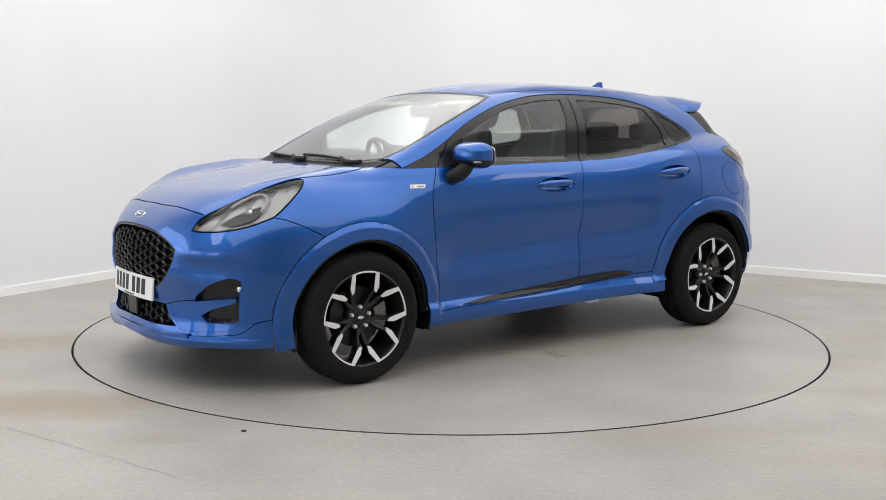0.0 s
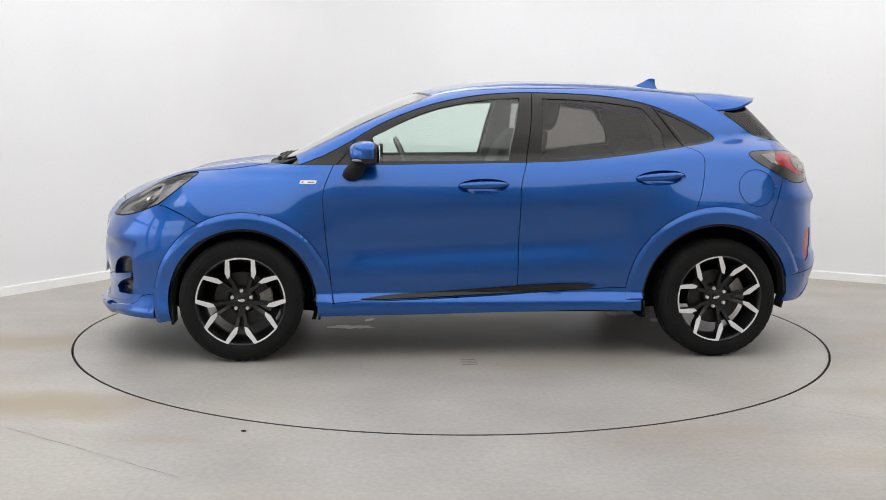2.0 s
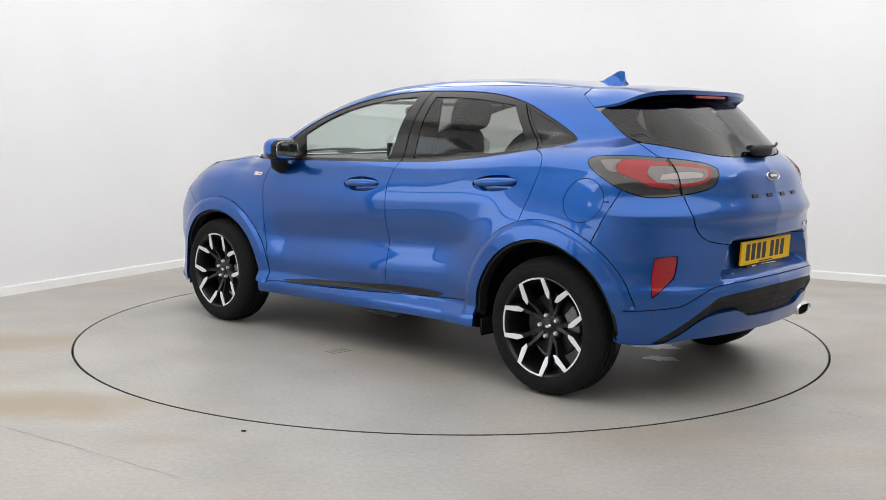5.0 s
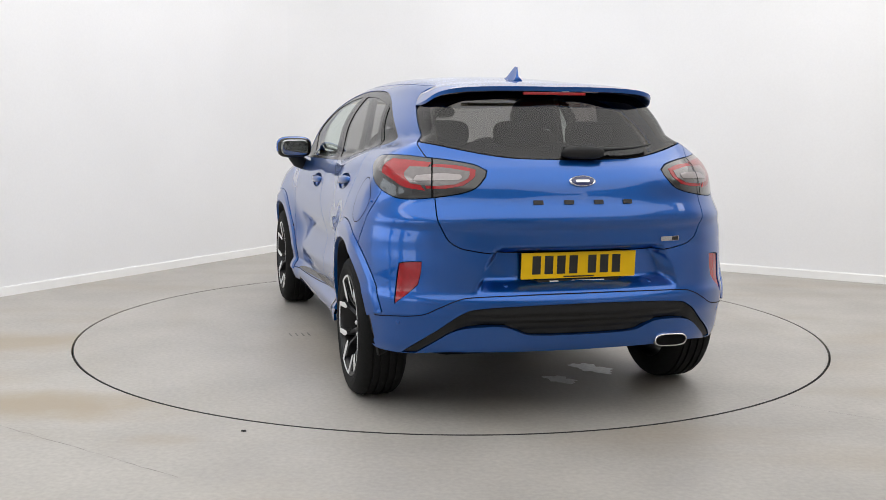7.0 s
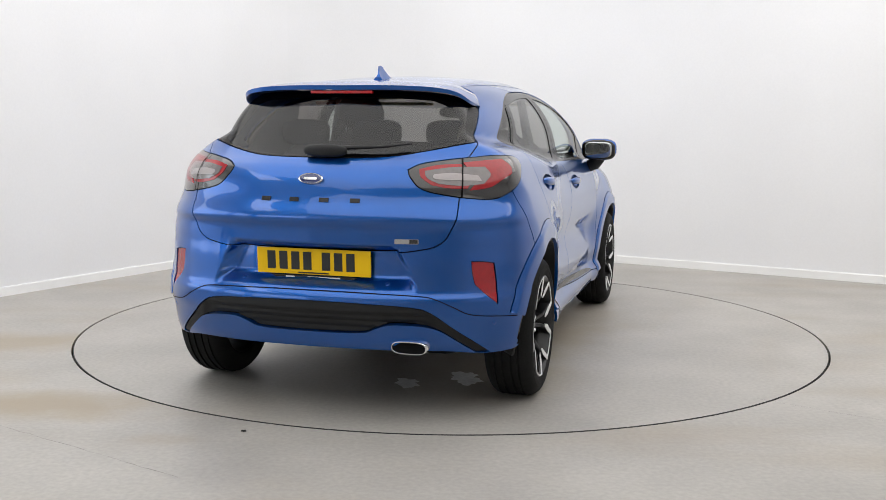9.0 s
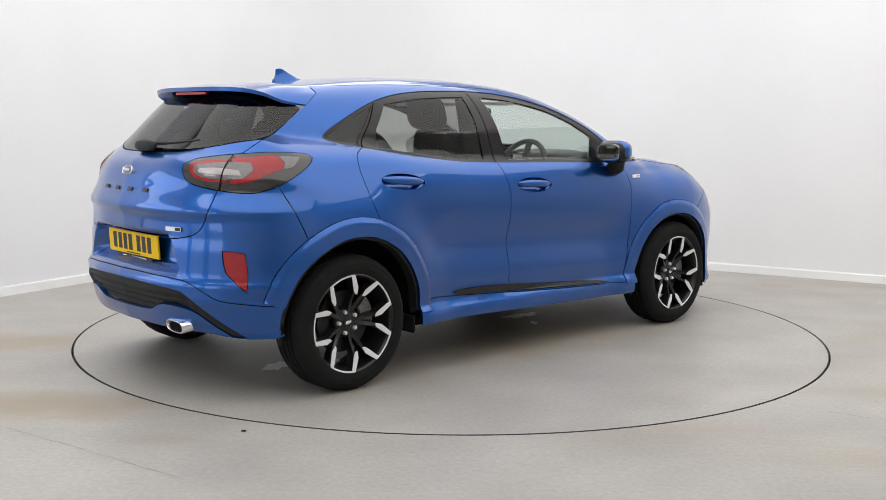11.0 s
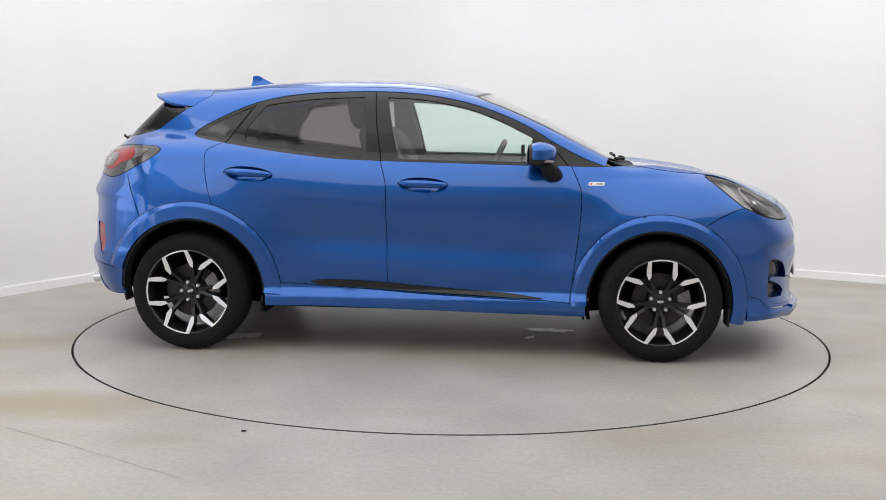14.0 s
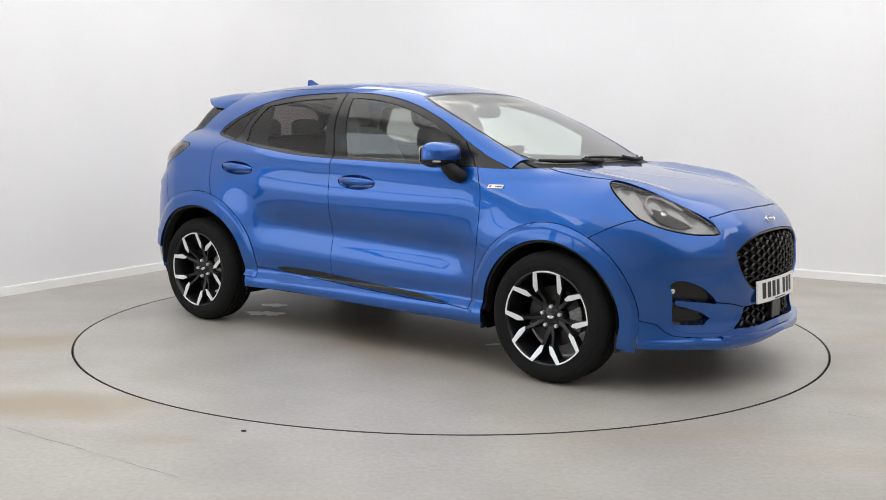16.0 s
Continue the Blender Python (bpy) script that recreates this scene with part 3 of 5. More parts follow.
def panel(name, view, outline, mat, parent, label="", holes=(), gap=.002, out=0.0, thick=.014, fine=.026, side=1, shaped=None):
    """A piece of the body surface inside an outline, with returned edges."""
    s = np.array([view[2], view[3]])
    loops = [inset(even(np.asarray(outline, float) * s, .013), gap)] + [inset(even(np.asarray(h, float) * s, .013), -gap) for h in holes]
    lo, hi = loops[0].min(0), loops[0].max(0)
    gx, gy = np.meshgrid(np.arange(lo[0] + fine / 3, hi[0], fine), np.arange(lo[1] + fine / 3, hi[1], fine))
    grid = np.stack([gx.ravel(), gy.ravel()], -1)
    grid[:, 0] += np.tile([[0], [fine / 2]], (gy.shape[0] // 2 + 1, gx.shape[1]))[:gy.shape[0]].ravel() if gx.size else 0
    edge = np.vstack(loops)
    ok = within(grid, loops[0])
    for h in loops[1:]:
        ok &= ~within(grid, h)
    grid = grid[ok]
    if len(grid):
        grid = grid[np.array([np.min(np.sum((edge - g) ** 2, 1)) > (fine * .45) ** 2 for g in grid])]
    pts = np.vstack([edge, grid]) if len(grid) else edge
    edges, k = [], 0
    for l in loops:
        edges += [(k + i, k + (i + 1) % len(l)) for i in range(len(l))]
        k += len(l)
    co, _, tris, *_ = delaunay_2d_cdt([Vector(p) for p in pts], edges, [], 0, 1e-6)
    co = np.array([tuple(c) for c in co])
    tris = np.array([t for t in tris if len(t) == 3])
    mid = co[tris].mean(1)
    ok = within(mid, loops[0])
    for h in loops[1:]:
        ok &= ~within(mid, h)
    tris = tris[ok]
    used = np.unique(tris)
    remap = np.full(len(co), -1)
    remap[used] = np.arange(len(used))
    tris, co = remap[tris], co[used]
    p = on_body(view, co / s)
    n = normals(p)
    if shaped is not None:
        p = p + n * shaped(p)[:, None]
    p = p + n * out
    fn = np.cross(p[tris[:, 1]] - p[tris[:, 0]], p[tris[:, 2]] - p[tris[:, 0]])
    flip = np.sum(fn * n[tris[:, 0]], 1) < 0
    tris[flip] = tris[flip][:, ::-1]
    count = {}
    for a, b, c in tris:
        for e in ((a, b), (b, c), (c, a)):
            count[e] = count.get(e, 0) + 1
    rim = [e for e in count if (e[1], e[0]) not in count]
    verts, vn, faces = [p], [n if shaped is None else n * 0], [tuple(t) for t in tris]
    if thick and rim:
        ids = sorted({i for e in rim for i in e})
        at = {v: len(p) + i for i, v in enumerate(ids)}
        verts += [p[ids], p[ids] - n[ids] * thick]
        vn += [np.zeros((2 * len(ids), 3))]
        m = len(ids)
        faces += [(at[b], at[a], at[a] + m, at[b] + m) for a, b in rim]
    v, vn = np.vstack(verts), np.vstack(vn)
    if side < 0:
        v, vn = v * (1, -1, 1), vn * (1, -1, 1)
        faces = [f[::-1] for f in faces]
    return hang(mesh_object(name, v, faces, mat, True, vn), parent, label)


def seam(view, line, parent, width=.0034, side=1, mat=None, name="seam", out=.0009):
    """A thin dark joint along a line on the body."""
    s = np.array([view[2], view[3]])
    q = np.asarray(line, float) * s
    d = np.gradient(q, axis=0)
    d /= np.linalg.norm(d, axis=1, keepdims=True) + 1e-12
    n = np.stack([-d[:, 1], d[:, 0]], -1) * width / 2
    p = np.stack([on_body(view, (q + n) / s), on_body(view, (q - n) / s)], 1)
    p = p + np.stack([normals(p[:, 0]), normals(p[:, 1])], 1) * out
    v = p.reshape(-1, 3)
    faces = [(2 * i, 2 * i + 1, 2 * i + 3, 2 * i + 2) for i in range(len(q) - 1)]
    if side < 0:
        v = v * (1, -1, 1)
    return hang(mesh_object(name, v, faces, mat or DEEP_BLACK), parent)


def circle(cx, cy, rx, ry=None, n=40):
    a = np.linspace(0, 2 * np.pi, n, endpoint=False)
    return np.stack([cx + rx * np.cos(a), cy + (ry or rx) * np.sin(a)], -1)


def tilted(cx, cy, rx, ry, deg):
    q = circle(0, 0, rx, ry)
    c, s = math.cos(radians(deg)), math.sin(radians(deg))
    return np.stack([cx + q[:, 0] * c - q[:, 1] * s, cy + q[:, 0] * s + q[:, 1] * c], -1)


car = tagged(new("car"), "metallic blue five-door crossover hatchback parked on a turntable", "car")

# shut lines, in side view (x, z)
door_front = bent((.806, 1.046), (.832, .986), (.855, .927), (.863, .852), (.854, .716), (.838, .563), (.808, .312))
door_mid = bent((-.233, 1.062), (-.204, .965), (-.195, .89), (-.192, .723), (-.190, .567), (-.184, .40), (-.181, .351))
door_rear = bent((-1.117, 1.151), (-1.170, 1.133), (-1.202, 1.104), (-1.207, 1.049), (-1.187, .946), (-1.166, .875), (-1.1432, .8143))
sill_front, sill_mid = bent((.898, .306), (.853, .308), (.808, .312)), bent((.808, .312), (.666, .320), (.559, .320), (.254, .330), (-.051, .343), (-.181, .351))
sill_rear = bent((-.181, .351), (-.358, .362), (-.556, .374), (-.70, .384), (-.779, .386))
sill_end = bent((-.779, .386), (-.83, .382), (-.862, .378))
belt_front = bent((.990, 1.043), (.90, 1.043), (.806, 1.046))
belt_mid = bent((.806, 1.046), (.563, 1.047), (.259, 1.053), (-.233, 1.062))
belt_rear = bent((-.233, 1.062), (-.501, 1.073), (-.805, 1.106), (-1.117, 1.151))
belt_tip = bent((-1.117, 1.151), (-1.20, 1.163), (-1.275, 1.178), (-1.306, 1.193), (-1.300, 1.210))
rail = bent((-1.300, 1.210), (-1.254, 1.242), (-1.131, 1.305), (-.979, 1.369), (-.827, 1.408), (-.673, 1.429), (-.517, 1.438), (-.361, 1.442), (-.204, 1.441),
            (-.047, 1.431), (.109, 1.409), (.264, 1.374), (.417, 1.323), (.57, 1.255), (.721, 1.165), (.844, 1.100), (.93, 1.065), (.990, 1.043))
# shut lines seen from above (x, y)
bonnet_side = bent((1.531, .652), (1.42, .668), (1.324, .672), (1.23, .662), (1.17, .635), (1.145, .60))
lamp_top = bent((1.985, .487), (1.93, .513), (1.865, .547), (1.747, .604), (1.63, .642), (1.531, .652))
bonnet_front = bent((2.002, 0), (2.0, .13), (1.985, .30), (1.972, .40), (1.952, .487))
screen_base = bent((1.115, 0), (1.11, .204), (1.088, .42), (1.06, .534), (1.02, .60))
screen_side = bent((1.02, .60), (.93, .632), (.80, .640), (.61, .626), (.391, .585), (.27, .530))
screen_top = bent((.27, .530), (.30, .35), (.318, .2), (.325, 0))
ditch = bent((.27, .530), (0, .515), (-.5, .50), (-1.0, .475), (-1.25, .445))
roof_back = bent((-1.25, .445), (-1.268, .25), (-1.275, 0))
# lamps and rear lines (angle, height)
head_lamp = joined(bent((.597, .763), (.612, .79), (.665, .826), (.772, .883), (.935, .940), (1.112, .984), (1.215, .999)), bent((1.215, .999), (1.250, .995), (1.225, .962), (1.189, .931), (1.106, .864), (1.062, .832)),
                   bent((1.062, .832), (.933, .79), (.784, .764), (.648, .758), (.597, .763)))
tail_lamp = joined(bent((.944, 1.110), (.916, 1.126), (.860, 1.133), (.746, 1.135), (.625, 1.126), (.531, 1.117), (.43, 1.101), (.378, 1.078)),
                   bent((.378, 1.078), (.386, 1.045), (.435, .995), (.569, .965), (.700, .954), (.777, .973), (.839, 1.003), (.899, 1.048), (.936, 1.084), (.944, 1.110)))
gate_side = bent((.87, 1.335), (.80, 1.272), (.71, 1.190), (.655, 1.143), (.605, 1.10), (.578, 1.03), (.566, .965), (.545, .88), (.512, .80), (.475, .766), (.43, .751), (.335, .737), (.15, .734), (0, .734))
glass_base = bent((0, 1.123), (.218, 1.126), (.345, 1.136), (.496, 1.160), (.60, 1.178), (.700, 1.192))
cx, cz, ro, rf = ARCH[0]
top_seam = math.degrees(math.atan2(.75 - cz, 1.517 - cx))
nose_seam = np.array([(1.681, .822), (1.60, .788), (cx + rf * math.cos(radians(top_seam)), cz + rf * math.sin(radians(top_seam)))])
cx1, cz1, ro1, rf1 = ARCH[1]
tail_top = math.degrees(math.atan2(.757 - cz1, -1.562 - cx1))
tail_seam = np.array([(-1.664, 1.008), (-1.640, .950), (-1.603, .864), (cx1 + rf1 * math.cos(radians(tail_top)), cz1 + rf1 * math.sin(radians(tail_top)))])
rear_cut = math.degrees(math.atan2(.8143 - cz1, -1.1432 - cx1))

lamp_side = moved(head_lamp, NOSE, SIDE)
i0, i1 = int(np.argmin(np.hypot(*(head_lamp - (1.215, .999)).T))), int(np.argmin(np.hypot(*(head_lamp - (1.062, .832)).T)))
lamp_rear_edge = lamp_side[i0:i1 + 1]
bonnet_seam_side = moved(bonnet_side[::-1], TOP, SIDE)
scuttle_side = moved(bent((1.145, .60), (1.08, .63), (1.02, .66)), TOP, SIDE)
roof_edge_slant = np.vstack([moved(screen_side, TOP, SLANT), moved(ditch, TOP, SLANT)[1:]])
gate_upper_slant = np.vstack([moved(bent((-1.25, 1.412), (-1.30, 1.382), (-1.345, 1.350)), SIDE, SLANT), moved(gate_side[:int(np.argmin(np.hypot(*(gate_side - (.566, .965)).T))) + 1], TAIL, SLANT)])
tail_slant = moved(tail_lamp, TAIL, SLANT)

for s in (1, -1):
    panel("front_wing", SIDE, joined(belt_front[::-1], np.vstack([bonnet_seam_side]), lamp_rear_edge, nose_seam,
                                     arch_line(0, top_seam, 177, rf), np.array([(.817, .312)]), door_front[::-1]), PAINT, car, side=s)
    cups = [tilted(.008, .935, .137, .038, -1.7), tilted(-.955, .984, .137, .038, -4.0)]
    panel("front_door", SIDE, joined(belt_mid, door_mid, sill_mid[::-1], door_front[::-1]), PAINT, car, holes=[cups[0]], side=s)
    for (hx, hz, tilt), cup in zip(((.008, .935, -1.7), (-.955, .984, -4.0)), cups):
        panel("handle_cup", SIDE, scaled(cup, 1.01), PAINT, car, gap=0, out=-.012, thick=0, side=s, fine=.012,
              shaped=lambda p: -.022 * np.clip(1 - ((p[:, 0] - hx) / .137) ** 2 - ((p[:, 2] - hz) / .038) ** 2, 0, 1))
        grip = [(hx + .128 - .256 * k / 16, hz + (.128 - .256 * k / 16) * math.tan(radians(tilt)) * 1 + .006) for k in range(17)]
        at = on_body(SIDE, grip)
        bh = bmesh.new()
        tube(bh, [(q[0], (q[1] - .004 + .016 * math.sin(math.pi * k / 16) ** .6) * s, q[2]) for k, q in enumerate(at)], [.006 + .011 * math.sin(math.pi * k / 16) ** .5 for k in range(17)], 14, flat=1.25)
        part("door_handle", bh, PAINT, car, "blue door handle", smooth=True)
    panel("rear_door", SIDE, joined(belt_rear, door_rear, arch_line(1, rear_cut, 6.2, rf1), sill_rear[::-1], door_mid[::-1]), PAINT, car, holes=[cups[1]], side=s)
    sill_low = .228
    panel("sill", SIDE, joined(np.array([(.895, .306), (.895, sill_low + .01)]), bent((.895, sill_low + .01), (.5, sill_low + .012), (0, sill_low + .022), (-.5, .262), (-.86, .262)),
                               np.array([(-.86, .262), (-.862, .378)]), sill_end[::-1], sill_rear[::-1], sill_mid[::-1], sill_front[::-1]), PAINT, car, side=s)
    quarter = joined(moved(door_rear[::-1], SIDE, SLANT), moved(belt_tip, SIDE, SLANT), moved(rail, SIDE, SLANT), roof_edge_slant, gate_upper_slant,
                     moved(tail_seam, SIDE, SLANT), moved(arch_line(1, tail_top, rear_cut, rf1), SIDE, SLANT))
    panel("body_frame", SLANT, quarter, PAINT, car, holes=[tail_slant], side=s, gap=.0015, fine=.022)
    window_line = joined(belt_front, belt_mid, belt_rear, belt_tip, rail)
    f_glass = joined(bent((.570, 1.066), (.3, 1.069), (-.136, 1.074)), bent((-.136, 1.074), (-.211, 1.411)), bent((-.211, 1.411), (-.046, 1.401), (.109, 1.378), (.263, 1.343), (.415, 1.286), (.536, 1.225), (.597, 1.192)), bent((.597, 1.192), (.570, 1.066)))
    r_glass = joined(bent((-.313, 1.082), (-.502, 1.089), (-.809, 1.124), (-1.010, 1.149)), bent((-1.010, 1.149), (-1.0, 1.225), (-.96, 1.285), (-.899, 1.362)),
                     bent((-.899, 1.362), (-.822, 1.374), (-.668, 1.394), (-.513, 1.405), (-.342, 1.410)), np.array([(-.342, 1.410), (-.313, 1.082)]))
    q_glass = joined(bent((-.985, 1.352), (-1.129, 1.290), (-1.23, 1.236), (-1.284, 1.203)), bent((-1.284, 1.203), (-1.266, 1.190), (-1.125, 1.166)), bent((-1.125, 1.166), (-1.094, 1.216), (-.985, 1.352)))
    panel("window_surround", SIDE, window_line, GLOSS_BLACK, car, "gloss black window surround", holes=[f_glass, r_glass, q_glass], gap=.001, out=-.003, side=s, fine=.03)
    for nm, o, g, lab in (("front_window", f_glass, GLASS_CLEAR, "pale green side glass"), ("rear_window", r_glass, GLASS_DARK, "dark privacy glass"), ("quarter_window", q_glass, GLASS_DARK, "dark privacy glass")):
        w = panel(nm, SIDE, o, g, car, lab, gap=-.004, out=-.006, thick=0, side=s)
        w.visible_shadow = False
    # joints on the black surround and round the flared arches
    seam(SIDE, bent((-.233, 1.062), (-.262, 1.25), (-.285, 1.437)), car, .004, s, out=.0)
    seam(SIDE, bent((-1.117, 1.153), (-1.03, 1.27), (-.962, 1.368)), car, .004, s, out=.0)
    seam(SIDE, bent((.79, 1.046), (.735, 1.11), (.69, 1.178)), car, .004, s, out=.0)
    for k, (a0, a1) in enumerate(((-15, 184), (-1, 164))):
        cx_, cz_, r_, f_ = ARCH[k]
        flare = np.vstack([arch_line(k, a0, a1, f_), arch_line(k, a1, a0, r_)])
        panel("arch_flare", SIDE, flare, PAINT, car, gap=.0012, thick=.02, side=s, fine=.011,
              shaped=lambda p: .003 + .009 * step(f_ - .002, f_ - .030, np.hypot(p[:, 0] - cx_, p[:, 2] - cz_)))
    seam(SIDE, circle(-1.487, .932, .101, .098)[list(range(40)) + [0]], car, .003, s if s > 0 else 1) if s > 0 else None
    # black blade along the door bottoms
    blade = joined(bent((.664, .328), (.408, .356), (.102, .376), (-.204, .398), (-.387, .407), (-.539, .408), (-.614, .399)), bent((-.614, .399), (-.556, .380), (-.358, .368), (-.051, .349), (.254, .336), (.559, .326), (.664, .328)))
    panel("sill_strip", SIDE, blade, GLOSS_BLACK, car, "black sill strip", gap=0, out=.010, thick=.014, side=s, fine=.02)
    # lower lip of the wheel openings
    for k, (a0, a1) in enumerate(((-14, 180), (2, 190))):
        cx_, cz_, r_, f_ = ARCH[k]
        lip = np.vstack([arch_line(k, a0, a1, r_ + .001), arch_line(k, a1, a0, r_ - .012)])
        panel("arch_lip", SIDE, lip, MATT_BLACK, car, gap=0, out=-.004, thick=.05, side=s, fine=.012)

panel("roof", TOP, both_halves(joined(screen_top[::-1], ditch, roof_back)), PAINT, car, gap=.003, fine=.035)
windscreen = panel("windscreen", TOP, both_halves(joined(screen_base, screen_side, screen_top)), GLASS_SCREEN, car, "clear raked windscreen", gap=.002, out=-.002, thick=0, fine=.035)
windscreen.visible_shadow = False
band = both_halves(joined(screen_base, screen_side, screen_top))
panel("screen_border", TOP, band, GLOSS_BLACK, car, "black glass border", holes=[inset(even(band, .02), .017)], gap=.001, out=.0012, thick=0, fine=.03)
panel("bonnet", TOP, both_halves(joined(bonnet_front, np.array([(1.985, .487)]), lamp_top, bonnet_side, bent((1.145, .60), (1.16, .45), (1.175, .2), (1.18, 0)))), PAINT, car, gap=.0025, fine=.028)
panel("scuttle", TOP, both_halves(joined(bent((1.185, 0), (1.18, .2), (1.165, .45), (1.15, .60)), bent((1.15, .60), (1.08, .63), (1.0, .64)), bent((1.0, .64), (1.06, .52), (1.10, .2), (1.108, 0)))), MATT_BLACK, car, "black plastic scuttle", gap=0, out=-.010, thick=.01, fine=.03)

# nose
bumper_top = moved(joined(bonnet_front, np.array([(1.985, .487)])), TOP, NOSE)
lamp_low = head_lamp[[i for i in range(i1, len(head_lamp))] + [0]]
lamp_inner = np.array([bumper_top[-1], head_lamp[0]])
grille = both_halves(joined(bent((0, .762), (.15, .758), (.30, .746), (.42, .716), (.506, .672)), bent((.506, .672), (.472, .590), (.412, .525), (.345, .485)), bent((.345, .485), (.15, .468), (0, .465))))
low_grille = both_halves(joined(bent((0, .405), (.2, .405), (.40, .40)), bent((.40, .40), (.428, .345), (.488, .305)), bent((.488, .305), (.3, .300), (.1, .306), (0, .308))))
fog_hole = joined(bent((.624, .430), (.628, .446), (.650, .467), (.691, .495), (.731, .519), (.779, .537), (.824, .549), (.861, .550), (.890, .540), (.898, .528)),
                  bent((.898, .528), (.886, .493), (.881, .459), (.878, .40), (.876, .36), (.868, .345)), bent((.868, .345), (.811, .342), (.70, .337)), bent((.70, .337), (.680, .355), (.656, .370), (.645, .385)), np.array([(.645, .385), (.624, .430)]))
fog_blade = joined(bent((.600, .428), (.693, .440), (.820, .454), (.870, .456)), bent((.870, .456), (.860, .436), (.80, .420), (.723, .398), (.672, .372), (.640, .355)), np.array([(.640, .355), (.600, .384), (.600, .428)]))
chin = moved(np.array([(cx + rf * math.cos(radians(4)), cz + rf * math.sin(radians(4))), (1.748, .228)]), SIDE, NOSE)
lip_line = bent(tuple(chin[0]), (.985, .349), (.955, .340), (.929, .317), (.887, .296), (.813, .285), (.577, .268), (.37, .262), (.2, .268), (0, .274))
front_lip = both_halves(joined(lip_line[::-1], chin, bent(tuple(chin[1]), (.95, .229), (.87, .229), (.6, .224), (.374, .228), (.2, .240), (0, .250))))
bumper = both_halves(joined(bumper_top, lamp_inner, lamp_low[::-1], moved(nose_seam, SIDE, NOSE), moved(arch_line(0, top_seam, 4, rf), SIDE, NOSE), lip_line))
panel("front_bumper", NOSE, bumper, PAINT, car, holes=[grille, low_grille, fog_hole, fog_hole * (-1, 1)], gap=.002, thick=.035, fine=.024)
panel("front_lip", NOSE, front_lip, PAINT, car, gap=.0015, thick=.04, fine=.008,
      shaped=lambda p: .002 + (.006 * step(.9, .75, np.abs(p[:, 1])) + .014 * step(.62, .45, np.abs(p[:, 1]))) * step(.275, .255, p[:, 2]))
# splitter: a thin blade that stands out under the middle of the bumper
arc = np.linspace(-.60, .60, 31)
root = on_body(NOSE, np.stack([arc, np.full(31, .262)], -1))
ahead = normals(root) * (1, 1, 0)
ahead /= np.linalg.norm(ahead, axis=1, keepdims=True)
reach = (.017 + .006 * np.abs(arc) / .6)[:, None]
rise = np.stack([0 * arc, 0 * arc, .012 * (np.abs(arc) / .6) ** 2], -1)
rows_ = [root - ahead * .03 + rise + (0, 0, .008), root + ahead * reach + rise + (0, 0, .004), root + ahead * reach + rise - (0, 0, .012), root - ahead * .03 + rise - (0, 0, .020)]
quads = [(k * 31 + i, k * 31 + i + 1, (k + 1) % 4 * 31 + i + 1, (k + 1) % 4 * 31 + i) for k in range(4) for i in range(30)] + [(0, 31, 62, 93), (123, 92, 61, 30)]
blade_ = hang(mesh_object("splitter", np.vstack(rows_), quads, PAINT, True), car, "blue front splitter blade")
fix = bmesh.new()
fix.from_mesh(blade_.data)
bmesh.ops.recalc_face_normals(fix, faces=fix.faces[:])
fix.to_mesh(blade_.data)
fix.free()
blade_.data.set_sharp_from_angle(angle=radians(30))
panel("grille_back", NOSE, scaled(grille, 1.03), DEEP_BLACK, car, gap=0, out=-.05, thick=0, fine=.05)
panel("grille_back", NOSE, scaled(low_grille, 1.03), DEEP_BLACK, car, gap=0, out=-.05, thick=0, fine=.05)
panel("grille_frame", NOSE, inset(even(grille, .01), -.001), GLOSS_BLACK, car, "gloss black grille frame", holes=[inset(even(grille, .01), .008)], gap=0, out=-.006, thick=.03, fine=.02)
for s in (1, -1):
    panel("fog_recess", NOSE, inset(even(fog_hole, .01), -.004), GLOSS_BLACK, car, gap=0, out=-.032, thick=0, side=s, fine=.015,
          shaped=lambda p: .004 * np.sign(np.sin(p[:, 2] * 260)) * step(.44, .43, p[:, 2]))
    panel("fog_blade", NOSE, fog_blade, PAINT, car, gap=0, out=.001, thick=.03, side=s, fine=.012)
    seam(NOSE, bent((.41, .402), (.5, .422), (.62, .438)), car, .005, s)
    seam(NOSE, bent((.44, .384), (.493, .322), (.53, .295), (.57, .290), (.70, .296), (.80, .304), (.865, .322), (.886, .350)), car, .0014, s)


def cells(view, loop, dx, dz, parent, mat, depth, wire):
    """A mesh of six-sided rings that fills a grille."""
    s = np.array([view[2], view[3]])
    loop = even(np.asarray(loop, float) * s, .01)
    lo, hi = loop.min(0), loop.max(0)
    verts, faces = [], []
    row = 0
    z = lo[1] + dz * .3
    while z < hi[1]:
        x = lo[0] - dx + (dx / 2 if row % 2 else 0)
        while x < hi[0] + dx:
            if within(np.array([[x, z]]), inset(loop, -.006))[0]:
                hexa = np.array([(-.50, 0), (-.26, .52), (.26, .52), (.50, 0), (.26, -.52), (-.26, -.52)]) * (dx, dz) * .98
                o = on_body(view, (hexa + (x, z)) / s)
                i_ = on_body(view, (hexa * wire + (x, z)) / s)
                n = normals(o)
                k = len(verts)
                for q in (o - n * depth, i_ - n * (depth - .006), i_ - n * (depth + .014)):
                    verts += list(q)
                for a in range(6):
                    b = (a + 1) % 6
                    faces += [(k + a, k + b, k + 6 + b, k + 6 + a), (k + 6 + a, k + 6 + b, k + 12 + b, k + 12 + a)]
            x += dx
        z += dz * .52
        row += 1
    return tagged(hang(mesh_object("grille_mesh", verts, faces, mat, False), parent, "black honeycomb grille mesh"), kind="stuff")


